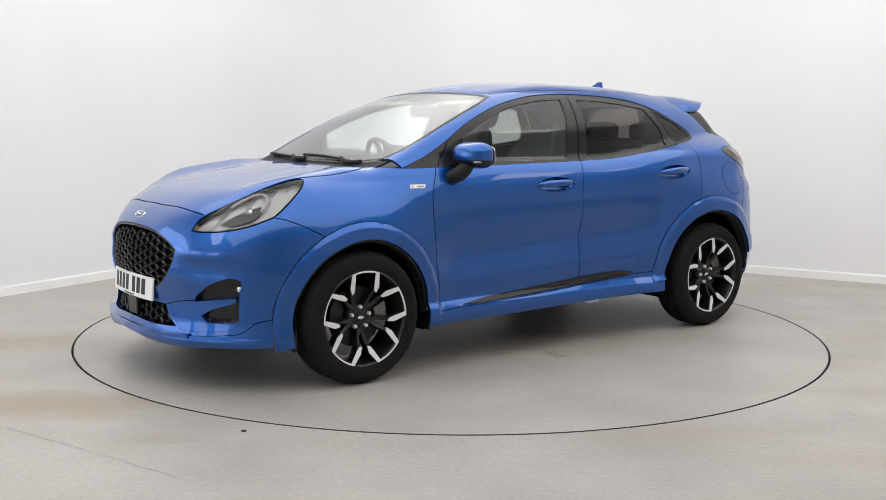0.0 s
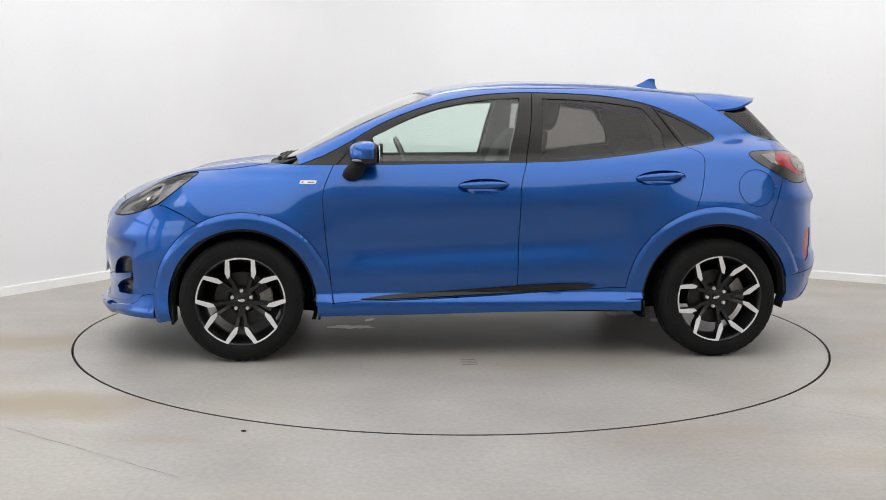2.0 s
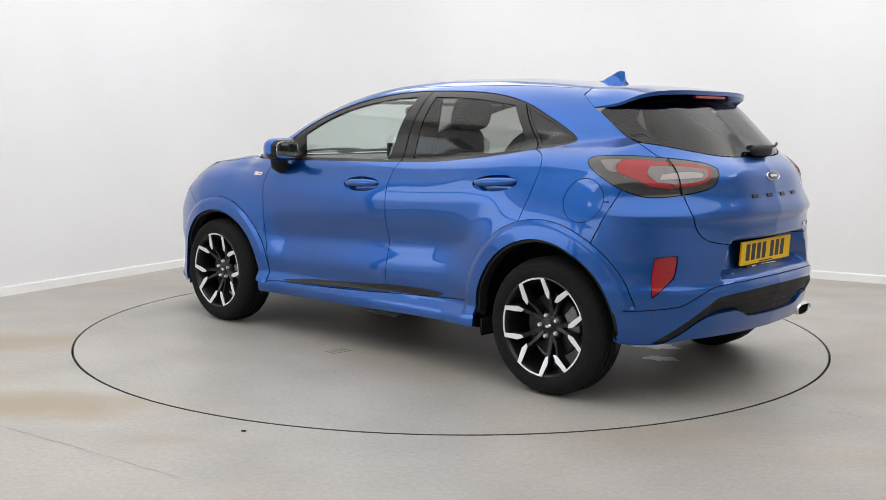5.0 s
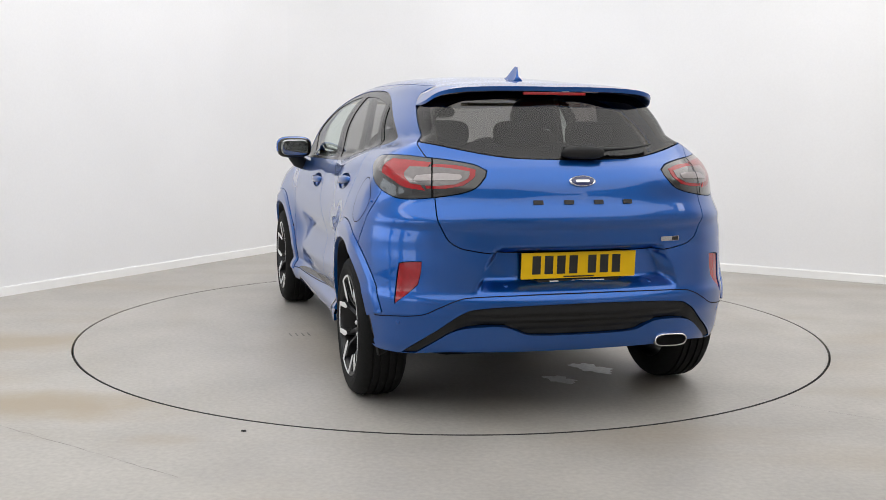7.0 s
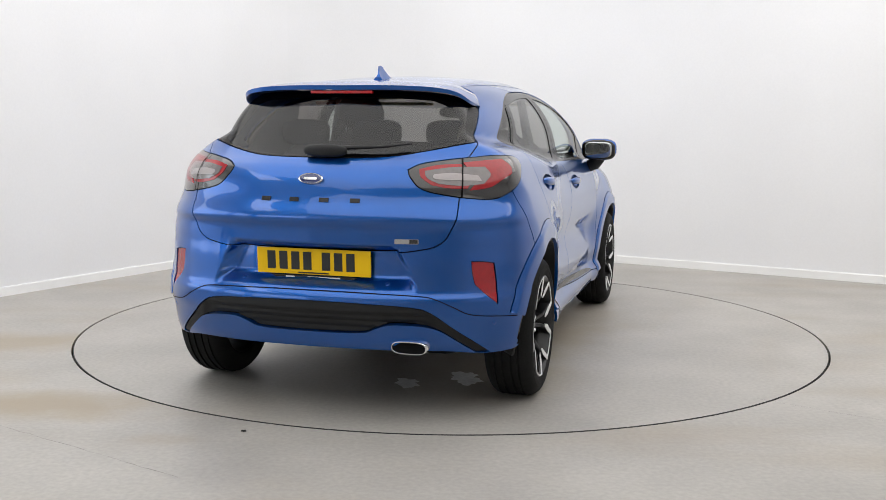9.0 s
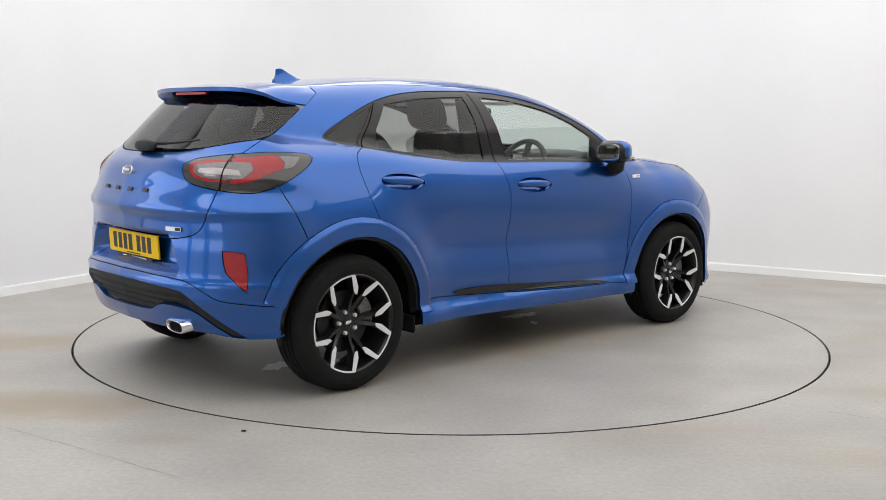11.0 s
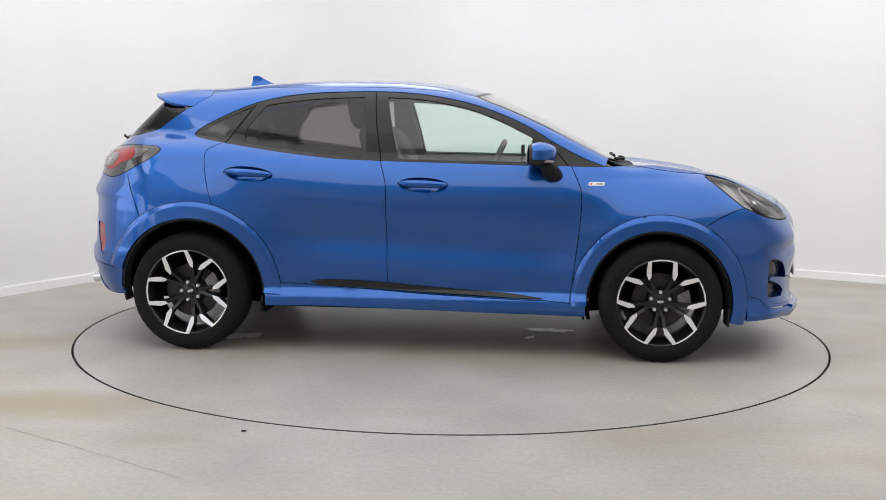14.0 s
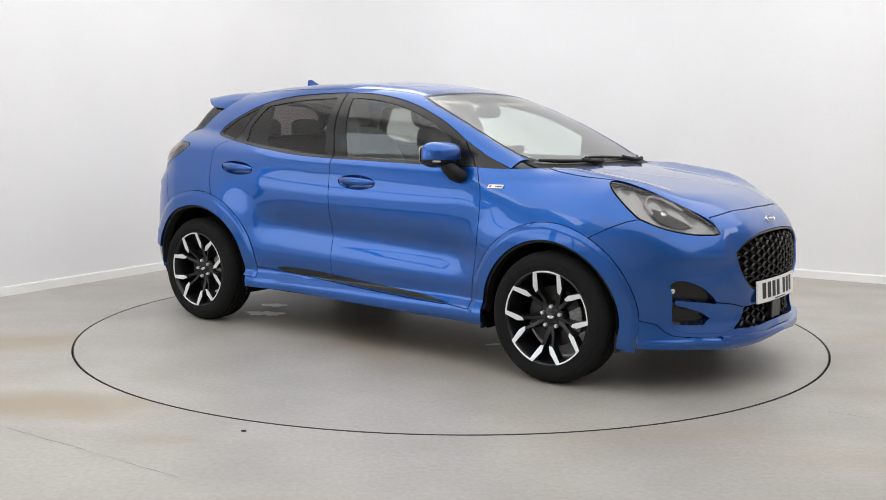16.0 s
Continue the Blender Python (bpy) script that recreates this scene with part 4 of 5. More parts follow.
cells(NOSE, inset(even(grille, .01), .012), .098, .040, car, GLOSS_BLACK, .022, .76)
cells(NOSE, low_grille, .098, .040, car, GLOSS_BLACK, .022, .76)

# head lamps
for s in (1, -1):
    lamp = panel("headlamp", NOSE, head_lamp, GLASS_LAMP, car, "clear swept-back headlamp", gap=.004, out=.001, thick=0, fine=.02, side=s)
    lamp.visible_shadow = False
    bowl = panel("lamp_bowl", NOSE, scaled(head_lamp, .985), REFLECTOR, lamp, "grey lamp bowl", gap=.004, out=-.022, thick=-.022, fine=.018, side=s,
                 shaped=lambda p: -.010 * np.sin((p[:, 0] + p[:, 2]) * 60) ** 2)
    panel("lamp_border", NOSE, head_lamp, GLOSS_BLACK, lamp, "dark lamp border", holes=[inset(even(head_lamp * (.75, 1), .012), .009) / (.75, 1)], gap=.003, out=-.001, thick=.03, fine=.012, side=s)
    inner_dark = joined(bent((.76, .80), (.83, .838), (.92, .872), (.985, .888)), bent((.985, .888), (.99, .86), (.94, .825), (.86, .80), (.76, .80)))
    panel("lamp_mask", NOSE, inner_dark, GLOSS_BLACK, lamp, "black lamp mask", gap=0, out=-.014, thick=.02, fine=.012, side=s)
    drl = bent((.985, .862), (1.02, .90), (1.0, .935), (.93, .93), (.86, .905), (.80, .875))
    pts = on_body(NOSE, drl)
    pts = pts - normals(pts) * .010
    b = bmesh.new()
    tube(b, [(p[0], p[1] * s, p[2]) for p in pts], .007, 8)
    part("light_guide", b, LENS_CLEAR, lamp, "pale light guide", smooth=True)
    c = on_body(NOSE, [(.90, .835)])[0]
    b = bmesh.new()
    lathe(b, [(.003, .03), (.02, .026), (.03, .012), (.033, 0), (.038, -.004), (.038, -.02)], 28, Matrix.Translation((c[0] - .05, (c[1] - .03) * s, c[2])) @ Euler((0, radians(80), radians(25 * s))).to_matrix().to_4x4())
    part("projector", b, CHROME, lamp, "round projector lens", smooth=True)
    c = on_body(NOSE, [(.868, .50)])[0]
    b = bmesh.new()
    lathe(b, [(.001, .011), (.012, .009), (.015, .003), (.018, 0), (.018, -.02)], 24, Matrix.Translation((c[0] - .028, (c[1] - .016) * s, c[2])) @ Euler((0, radians(90), radians(40 * s))).to_matrix().to_4x4())
    part("fog_lamp", b, CHROME, car, "small round fog lamp", smooth=True)

# tail
spoiler_low = bent((.87, 1.335), (.80, 1.372), (.70, 1.398), (.5, 1.415), (.25, 1.42), (0, 1.422))
rear_glass = both_halves(joined(glass_base, np.array([(.700, 1.192)]), gate_side[:int(np.argmin(np.hypot(*(gate_side - (.71, 1.190)).T)))][::-1], spoiler_low))
low_gate = gate_side[int(np.argmin(np.hypot(*(gate_side - (.71, 1.190)).T))):]
left_lamp = tail_lamp
gate = both_halves(joined(glass_base, low_gate))
panel("tailgate", TAIL, gate, PAINT, car, holes=[left_lamp, left_lamp * (-1, 1)], gap=.0025, fine=.017)
clear_zone = both_halves(joined(bent((0, 1.136), (.218, 1.139), (.345, 1.149), (.496, 1.173), (.60, 1.198)), bent((.60, 1.198), (.65, 1.25), (.68, 1.30), (.63, 1.355), (.55, 1.385)), bent((.55, 1.385), (.25, 1.400), (0, 1.402))))
rg = panel("rear_screen", TAIL, rear_glass, GLASS_REAR, car, "dark tinted rear window", gap=.003, out=-.001, thick=0, fine=.03)
rg.visible_shadow = False
panel("screen_border", TAIL, rear_glass, GLOSS_BLACK, car, "gloss black rear glass border", holes=[clear_zone], gap=.003, out=-.004, thick=.02, fine=.025)
foot = moved(np.array([(cx1 - ro1 + .004, .335)]), SIDE, TAIL)
bumper_low = bent((.834, .315), (.80, .300), (.696, .296), (.62, .302), (.5, .316), (.25, .318), (0, .318))
seam_tail = moved(tail_seam, SIDE, TAIL)
j0 = int(np.argmin(np.abs(low_gate[:, 1] - .965)))
lamp_under = bent((.566, .975), (.64, .985), (.72, .99), tuple(seam_tail[0]))
rear_bumper = both_halves(joined(low_gate[j0:][::-1], lamp_under, seam_tail, moved(np.vstack([arch_line(1, tail_top, 163.5, rf1), arch_line(1, 163.5, 178)]), SIDE, TAIL), bumper_low))
diffuser = both_halves(joined(bent((0, .527), (.22, .522), (.385, .510), (.449, .488), (.536, .416), (.62, .352), (.685, .304)), bent((.685, .304), (.632, .306)), bent((.632, .306), (.56, .358), (.505, .399), (.464, .420), (.40, .433), (.310, .435), (.26, .418), (.210, .397), (.1, .392), (0, .392))))
marker = joined(bent((.690, .688), (.65, .696), (.602, .699)), bent((.602, .699), (.605, .65), (.615, .602)), bent((.615, .602), (.655, .560), (.700, .518)), bent((.700, .518), (.700, .60), (.690, .688)))
panel("rear_bumper", TAIL, rear_bumper, PAINT, car, holes=[diffuser, marker, marker * (-1, 1), tail_lamp, tail_lamp * (-1, 1)], gap=.002, thick=.02, fine=.014)
panel("diffuser", TAIL, diffuser, MATT_BLACK, car, "ribbed black lower bumper insert", gap=.001, out=-.006, thick=.03, fine=.0085,
      shaped=lambda p: -.012 * step(.490, .470, p[:, 2]) * step(.55, .50, np.abs(p[:, 1])) + .004 * np.sign(np.sin(p[:, 2] * 210)) * step(.40, .41, p[:, 2]) * step(.48, .45, p[:, 2]) * step(.5, .45, np.abs(p[:, 1])))
for s in (1, -1):
    m = panel("reflector", TAIL, marker, LENS_RED, car, "red rear reflector", gap=.001, out=-.004, thick=.02, side=s, fine=.015)
    tl = panel("tail_lamp", TAIL, tail_lamp, LENS_SMOKE, car, "smoked wraparound tail lamp", gap=.002, out=.001, thick=.03, side=s, fine=.018)
    front_lens = joined(bent((.892, 1.112), (.85, 1.118), (.79, 1.119)), bent((.79, 1.119), (.825, 1.088), (.822, 1.058)), bent((.822, 1.058), (.862, 1.068), (.892, 1.112)))
    red = joined(bent((.79, 1.119), (.70, 1.114), (.60, 1.106)), bent((.60, 1.106), (.621, 1.069), (.629, 1.023), (.606, .992)), bent((.606, .992), (.697, 1.004), (.76, 1.034), (.822, 1.058)), bent((.822, 1.058), (.825, 1.088), (.79, 1.119)))
    inner = joined(bent((.590, 1.100), (.497, 1.096), (.42, 1.080)), bent((.42, 1.080), (.424, 1.048), (.462, 1.016)), bent((.462, 1.016), (.53, 1.002), (.600, 1.001)), bent((.600, 1.001), (.620, 1.04), (.590, 1.100)))
    core = joined(bent((.690, 1.088), (.55, 1.087), (.44, 1.073)), bent((.44, 1.073), (.445, 1.044), (.49, 1.019)), bent((.49, 1.019), (.58, 1.011), (.670, 1.018)), bent((.670, 1.018), (.706, 1.055), (.690, 1.088)))
    panel("red_lens", TAIL, red, LENS_RED, tl, "red lamp lens", gap=0, out=.0025, thick=.004, side=s, fine=.012)
    panel("front_lens", TAIL, front_lens, LENS_GREY, tl, "grey lamp lens", gap=.002, out=.0025, thick=.004, side=s, fine=.012)
    panel("red_ring", TAIL, inner, LENS_RED, tl, "red light ring", gap=0, out=.0025, thick=.004, side=s, fine=.012)
    panel("clear_lens", TAIL, core, LENS_GREY, tl, "clear lamp insert", gap=.001, out=.0045, thick=.004, side=s, fine=.012)
    # Pale strip: a highlight on the lens, put in as colour.
    bar = joined(bent((.648, 1.052), (.55, 1.062), (.475, 1.058)), bent((.475, 1.058), (.468, 1.048), (.478, 1.038)), bent((.478, 1.038), (.55, 1.034), (.66, 1.030)), np.array([(.66, 1.030), (.648, 1.052)]))
    panel("lens_highlight", TAIL, bar, LENS_CLEAR, tl, "pale highlight streak laid on the lens", gap=0, out=.0065, thick=.003, side=s, fine=.010)
    seam(TAIL, bent((.605, 1.122), (.585, 1.06), (.574, .962)), tl, .005, s, out=.007)
    seam(TAIL, bent((.80, .452), (.712, .462), (.595, .478), (.53, .512), (.472, .543), (.41, .558), (.2, .567), (0, .569)), car, .004, s)

# spoiler over the rear window: from the roof's edge and the tailgate's side lines out to its trailing edge
gate_3d = on_body(SLANT, gate_upper_slant[:17])
lead = np.vstack([on_body(TOP, roof_back[::-1]), gate_3d[1:]])
lead[:, 2] += .001
corner = lead[-1]
trail = np.array([(-1.655, 0, 1.430), (-1.650, .16, 1.431), (-1.636, .32, 1.428), (-1.605, .44, 1.420), (-1.555, .515, 1.402), (-1.47, .553, 1.368), tuple(corner)])


def spread(line, n):
    line = np.asarray(line, float)
    d = np.concatenate([[0], np.cumsum(np.linalg.norm(np.diff(line, axis=0), axis=1))])
    return np.stack([np.interp(np.linspace(0, d[-1], n), d, line[:, k]) for k in range(3)], -1)


N_, M_ = 34, 10
le, te = spread(lead, N_), spread(bent(*[tuple(p) for p in trail]), N_)
verts, faces = [], []
for i in list(range(N_ - 1, 0, -1)) + list(range(N_)):
    sgn = 1 if len(verts) >= (N_ - 1) * 2 * M_ else -1
    fade = 1 - (i / (N_ - 1)) ** 5
    up, low = [], []
    for k in range(M_):
        f = k / (M_ - 1)
        p = le[i] + (te[i] - le[i]) * f + np.array([0, 0, (.012 * math.sin(math.pi * f) + .006 * f ** 6) * fade])
        thick = (.016 + .030 * math.sin(math.pi * min(1, f * 1.15)) * (f < .87)) * fade + .004
        up.append((p[0], p[1] * sgn, p[2]))
        low.append((p[0] + .004 * f, (p[1] - .006 * (1 - fade)) * sgn, p[2] - thick))
    verts += up + low[::-1]
w_ = 2 * M_
for i in range(2 * N_ - 2):
    faces += [(i * w_ + k, i * w_ + (k + 1) % w_, (i + 1) * w_ + (k + 1) % w_, (i + 1) * w_ + k) for k in range(w_)]
sp = hang(mesh_object("spoiler", verts, faces, PAINT), car)
fix = bmesh.new()
fix.from_mesh(sp.data)
bmesh.ops.recalc_face_normals(fix, faces=fix.faces[:])
fix.to_mesh(sp.data)
fix.free()
sp.data.set_sharp_from_angle(angle=radians(45))
bm = bmesh.new()
box(bm, (-1.640, 0, 1.406), (.02, .295, .013))
part("brake_light", bm, LENS_RED, car, "high red brake light", bevel=.003)


# ---- wheels ----
def turned(a):
    return Matrix.Rotation(a, 4, "Z")


def build_wheel():
    """A wheel about its z axis, with the outer face towards +z."""
    w = new("wheel")
    R = .3275
    b = bmesh.new()
    prof = [(.228, .094), (.236, .103), (.256, .109), (.281, .110), (.301, .103), (.312, .093), (.321, .080), (.325, .068)]
    grooves = []
    for g in (.052, .020, -.020, -.052):
        grooves += [(R, g + .006), (R - .008, g + .0045), (R - .008, g - .0045), (R, g - .006)]
    prof += grooves + [(.325, -.068), (.321, -.080), (.312, -.093), (.301, -.103), (.285, -.111), (.258, -.110), (.236, -.103), (.228, -.094)]
    rings = lathe(b, prof, 120)
    for k in (6, 7, 8):                      # shoulder blocks: every third rib sits lower
        for i, v in enumerate(rings[k]):
            if i % 3 == 0:
                v.co.x *= .994
                v.co.y *= .994
    tyre = part("tyre", b, RUBBER, w, "black road tyre with grooved tread", smooth=True)
    b = bmesh.new()
    for r, h, rr in ((.288, .1082, .0012), (.266, .1098, .001)):
        lathe(b, [(r - rr, h - .0006), (r, h + .0008), (r + rr, h - .0006)], 96)
    part("sidewall_ring", b, RUBBER, tyre, smooth=True)
    b = bmesh.new()
    lathe(b, [(.233, .096), (.238, .104), (.232, .107), (.224, .100), (.219, .085), (.208, .05), (.203, .0), (.206, -.06), (.222, -.09), (.233, -.096)], 96)
    rim = part("rim", b, RIM_BLACK, w, "gloss black alloy rim", smooth=True)
    b = bmesh.new()
    lathe(b, [(.001, .053), (.032, .053), (.038, .048), (.062, .047), (.074, .036), (.078, .01), (.078, -.05)], 60)
    part("hub", b, RIM_BLACK, rim, smooth=True)
    b = bmesh.new()
    lathe(b, [(.001, .0595), (.020, .0595), (.026, .057), (.028, .052)], 32)
    cap = part("centre_cap", b, RIM_BLACK, rim, "black centre cap with oval badge", smooth=True)
    b = bmesh.new()
    lathe(b, [(.001, .0606), (.016, .0606), (.018, .0595)], 28, Matrix.Diagonal((1, .45, 1, 1)))
    part("badge", b, CHROME, cap, "small oval badge", smooth=True)
    nut = spoke = bracket = None
    for k in range(5):
        a = 2 * math.pi * k / 5
        m = turned(a)
        if nut is None:
            b = bmesh.new()
            lathe(b, [(.001, .064), (.007, .064), (.0105, .060), (.0105, .03)], 6)
            nut = part("wheel_nut", b, RIM_SILVER, rim, "bright wheel nut", smooth=True)
            nut.matrix_basis = Matrix.Translation((.052 * math.cos(math.pi / 2), .052, 0))
            b = bmesh.new()
            # two arms that part from the hub and run out beside the opening
            for sgn in (1, -1):
                line = [(.022, .030, .046, .020), (.040, .085, .058, .016), (.062, .132, .080, .014), (.0685, .158, .085, .0145), (.0705, .224, .097, .016)]
                low = [b.verts.new((sgn * (x - h), y, z - .040)) for x, y, z, h in line]
                low2 = [b.verts.new((sgn * (x + h), y, z - .040)) for x, y, z, h in line]
                up = [b.verts.new((sgn * (x - h * .55), y, z)) for x, y, z, h in line]
                up2 = [b.verts.new((sgn * (x + h * .75), y, z - .002)) for x, y, z, h in line]
                for i in range(4):
                    for p, q in ((low, up), (up, up2), (up2, low2), (low2, low)):
                        b.faces.new((p[i], p[i + 1], q[i + 1], q[i]))
                for i in (0, 4):
                    b.faces.new((low[i], up[i], up2[i], low2[i]))
            bmesh.ops.recalc_face_normals(b, faces=b.faces[:])
            spoke = part("spoke", b, RIM_BLACK, rim, bevel=.003)
            b = bmesh.new()
            # silver edge: two slanted legs joined by a thin arc at the rim
            def rimpt(x, r):
                return (x, math.sqrt(r * r - x * x))
            arc_o = [rimpt(x, .2345) for x in np.linspace(.0770, -.0770, 19)]
            arc_i = [rimpt(x, .2265) for x in np.linspace(-.0560, .0560, 17)]
            left = [(-.0820, .152), (-.0680, .119), (-.0560, .132), (-.0545, .158)]
            right = [(x * -1, y) for x, y in left[::-1]]
            prism(b, arc_o + left + arc_i + right, .003, .006)
            for v in b.verts:
                r = math.hypot(v.co.x, v.co.y)
                v.co.z += .084 + (r - .13) * .17
            bmesh.ops.recalc_face_normals(b, faces=b.faces[:])
            bracket = part("silver_edge", b, RIM_SILVER, rim, "bright machined spoke edge", bevel=.0012)
        else:
            for src in (nut, spoke, bracket):
                c = src.copy()
                scene.collection.objects.link(c)
                c.matrix_basis = m @ src.matrix_basis
    b = bmesh.new()
    lathe(b, [(.07, .012), (.148, .012), (.150, .008), (.150, -.008), (.148, -.012), (.07, -.012)], 64)
    part("brake_disc", b, DISC_IRON, w, "worn steel brake disc", smooth=True)
    b = bmesh.new()
    lathe(b, [(.001, .03), (.06, .03), (.072, .012), (.072, -.05)], 40)
    part("disc_bell", b, DEEP_BLACK, w, smooth=True)
    b = bmesh.new()
    outline = [(r * math.cos(a), r * math.sin(a)) for r, aa in ((.165, np.linspace(-.42, .42, 9)), (.095, np.linspace(.36, -.36, 7))) for a in aa]
    prism(b, outline, -.035, .036)
    bmesh.ops.recalc_face_normals(b, faces=b.faces[:])
    part("brake_caliper", b, CASTING, w, "grey brake caliper", bevel=.006)
    return w


wheel = build_wheel()
wheel.parent = car
TRACK = .765


def wheel_pose(x, side, spin):
    face = pose(0, 0, 0, -90 if side > 0 else 90)
    return Matrix.Translation((x, TRACK * side, .327)) @ face @ pose(0, 0, 0, 0, 0, spin)


wheel.matrix_local = wheel_pose(WHEEL_X, 1, 180)
for x, side, spin in ((WHEEL_X, -1, 0), (-WHEEL_X, 1, 198), (-WHEEL_X, -1, 18)):
    copy_thing(wheel, wheel_pose(x, side, spin))

# ---- black sheets added behind the skin to block light, wheel housings, underside ----
for s in (1, -1):
    cover = joined(bent((.86, 1.03), (.4, 1.035), (-.3, 1.045), (-.8, 1.08), (-1.12, 1.13)), np.array([(-1.12, 1.13), (-1.13, .78)]), arch_line(1, 68, 4, .43), np.array([(-.845, .25), (.87, .235)]), arch_line(0, 178, 130, .41), np.array([(1.0, .9)]))
    # Near-black backing, added so no light comes through the shut lines.
    panel("light_stop", SIDE, cover, DEEP_BLACK, car, gap=0, out=-.055, thick=0, fine=.06, side=s)
    panel("light_stop", SIDE, joined(np.array([(.95, 1.0), (1.42, .96), (1.60, .84), (1.50, .76)]), arch_line(0, 62, 150, .415)), DEEP_BLACK, car, gap=0, out=-.05, thick=0, fine=.05, side=s)
    for k in (0, 1):
        cx_, cz_, r_, f_ = ARCH[k]
        b = bmesh.new()
        a0, a1, n = radians((-6, -16)[k]), radians((196, 182)[k]), 40
        rows_ = []
        for y in (.835, .80, .70, .56):
            rr = r_ + (-.010 if y > .82 else .012)
            rows_.append([b.verts.new((cx_ + rr * math.cos(a0 + (a1 - a0) * i / n), y * s, cz_ + rr * math.sin(a0 + (a1 - a0) * i / n))) for i in range(n + 1)])
        for p, q in zip(rows_[:-1], rows_[1:]):
            for i in range(n):
                b.faces.new((p[i], p[i + 1], q[i + 1], q[i]))
        b.faces.new(rows_[-1])
        part("wheel_housing", b, DEEP_BLACK, car, "black wheel-arch liner", smooth=True)
    for x0, z0, tall in ((1.655, .30, .10), (.885, .29, .07), (-.885, .31, .08)):
        b = bmesh.new()
        box(b, (x0, .765 * s, z0 - tall / 2), (.012, .13, tall))
        part("mud_flap", b, MATT_BLACK, car, "black mud flap", bevel=.003)
# More added backing that keeps light out of the nose and tail gaps.
nose_cover = both_halves(joined(bent((0, .80), (.3, .79), (.6, .74), (.9, .73), (1.05, .72)), np.array([(1.05, .72), (1.12, .30)]), bent((1.12, .30), (.7, .25), (0, .22))))
panel("light_stop", NOSE, nose_cover, DEEP_BLACK, car, gap=0, out=-.075, thick=0, fine=.06)
tail_cover = both_halves(joined(bent((0, 1.08), (.35, 1.09), (.55, 1.10), (.80, 1.06)), np.array([(.80, 1.06), (.80, .80), (.74, .34)]), bent((.74, .34), (.4, .34), (0, .34))))
panel("light_stop", TAIL, tail_cover, DEEP_BLACK, car, gap=0, out=-.07, thick=0, fine=.06)
b = bmesh.new()
prism(b, [(2.02, .3), (1.88, .50), (1.62, .56), (.93, .56), (.86, .78), (-.84, .78), (-.90, .58), (-1.60, .56), (-1.66, .5), (-1.68, 0), (-1.66, -.5), (-1.60, -.56), (-.90, -.58), (-.84, -.78), (.86, -.78), (.93, -.56), (1.62, -.56), (1.88, -.50), (2.02, -.3)], .245, .295)
bmesh.ops.recalc_face_normals(b, faces=b.faces[:])
part("underbody", b, DEEP_BLACK, car, "dark underbody", bevel=.01)
b = bmesh.new()
tube(b, [(.9, -.1, .23), (0, -.12, .21), (-.9, -.2, .22), (-1.3, -.3, .25), (-1.62, -.36, .29)], .028, 12)
part("exhaust_pipe", b, STEEL, car, "steel exhaust pipe", smooth=True)
for x in (WHEEL_X, -WHEEL_X):
    b = bmesh.new()
    tube(b, [(x, -.70, .30), (x, -.3, .27), (x, .3, .27), (x, .70, .30)], .035, 10)
    part("axle_beam", b, CASTING, car, smooth=True)

def rounded(w, h, r, n=5):
    out = []
    for cx_, cy_, a in ((w / 2 - r, h / 2 - r, 0), (-w / 2 + r, h / 2 - r, 90), (-w / 2 + r, -h / 2 + r, 180), (w / 2 - r, -h / 2 + r, 270)):
        out += [(cx_ + r * math.cos(radians(a + 90 * i / n)), cy_ + r * math.sin(radians(a + 90 * i / n))) for i in range(n + 1)]
    return out


def oval_ring(name, m, a, h, wall, depth, mat, parent, label):
    b_ = bmesh.new()
    def loop(k, z):
        out = []
        for i in range(40):
            t = 2 * math.pi * i / 40
            c, s_ = math.cos(t), math.sin(t)
            out.append(b_.verts.new(m @ Vector((math.copysign(abs(c) ** .55, c) * (a - k), math.copysign(abs(s_) ** .7, s_) * (h - k), z))))
        return out
    loops = [loop(0, -depth), loop(0, -.004), loop(.003, 0), loop(wall - .002, 0), loop(wall, -.004), loop(wall, -depth)]
    for p, q in zip(loops[:-1], loops[1:]):
        for i in range(40):
            b_.faces.new((p[i], p[(i + 1) % 40], q[(i + 1) % 40], q[i]))
    bmesh.ops.recalc_face_normals(b_, faces=b_.faces[:])
    return part(name, b_, mat, parent, label, smooth=True)


TO_REAR = Matrix(((0, 0, -1, 0), (-1, 0, 0, 0), (0, 1, 0, 0), (0, 0, 0, 1)))     # x to the right seen from behind, y up, z backwards
TO_FRONT = Matrix(((0, 0, 1, 0), (1, 0, 0, 0), (0, 1, 0, 0), (0, 0, 0, 1)))
tip = oval_ring("exhaust_tip", Matrix.Translation((-1.994, -.432, .338)) @ TO_REAR @ pose(0, 0, 0, 6), .078, .030, .008, .12, CHROME, car, "chrome oval exhaust tip")
# Black plug that stands in for the shade inside the pipe.
b = bmesh.new()
prism(b, rounded(.146, .050, .02), -.022, -.014, Matrix.Translation((-1.994, -.432, .338)) @ TO_REAR)
part("pipe_shade", b, DEEP_BLACK, tip)

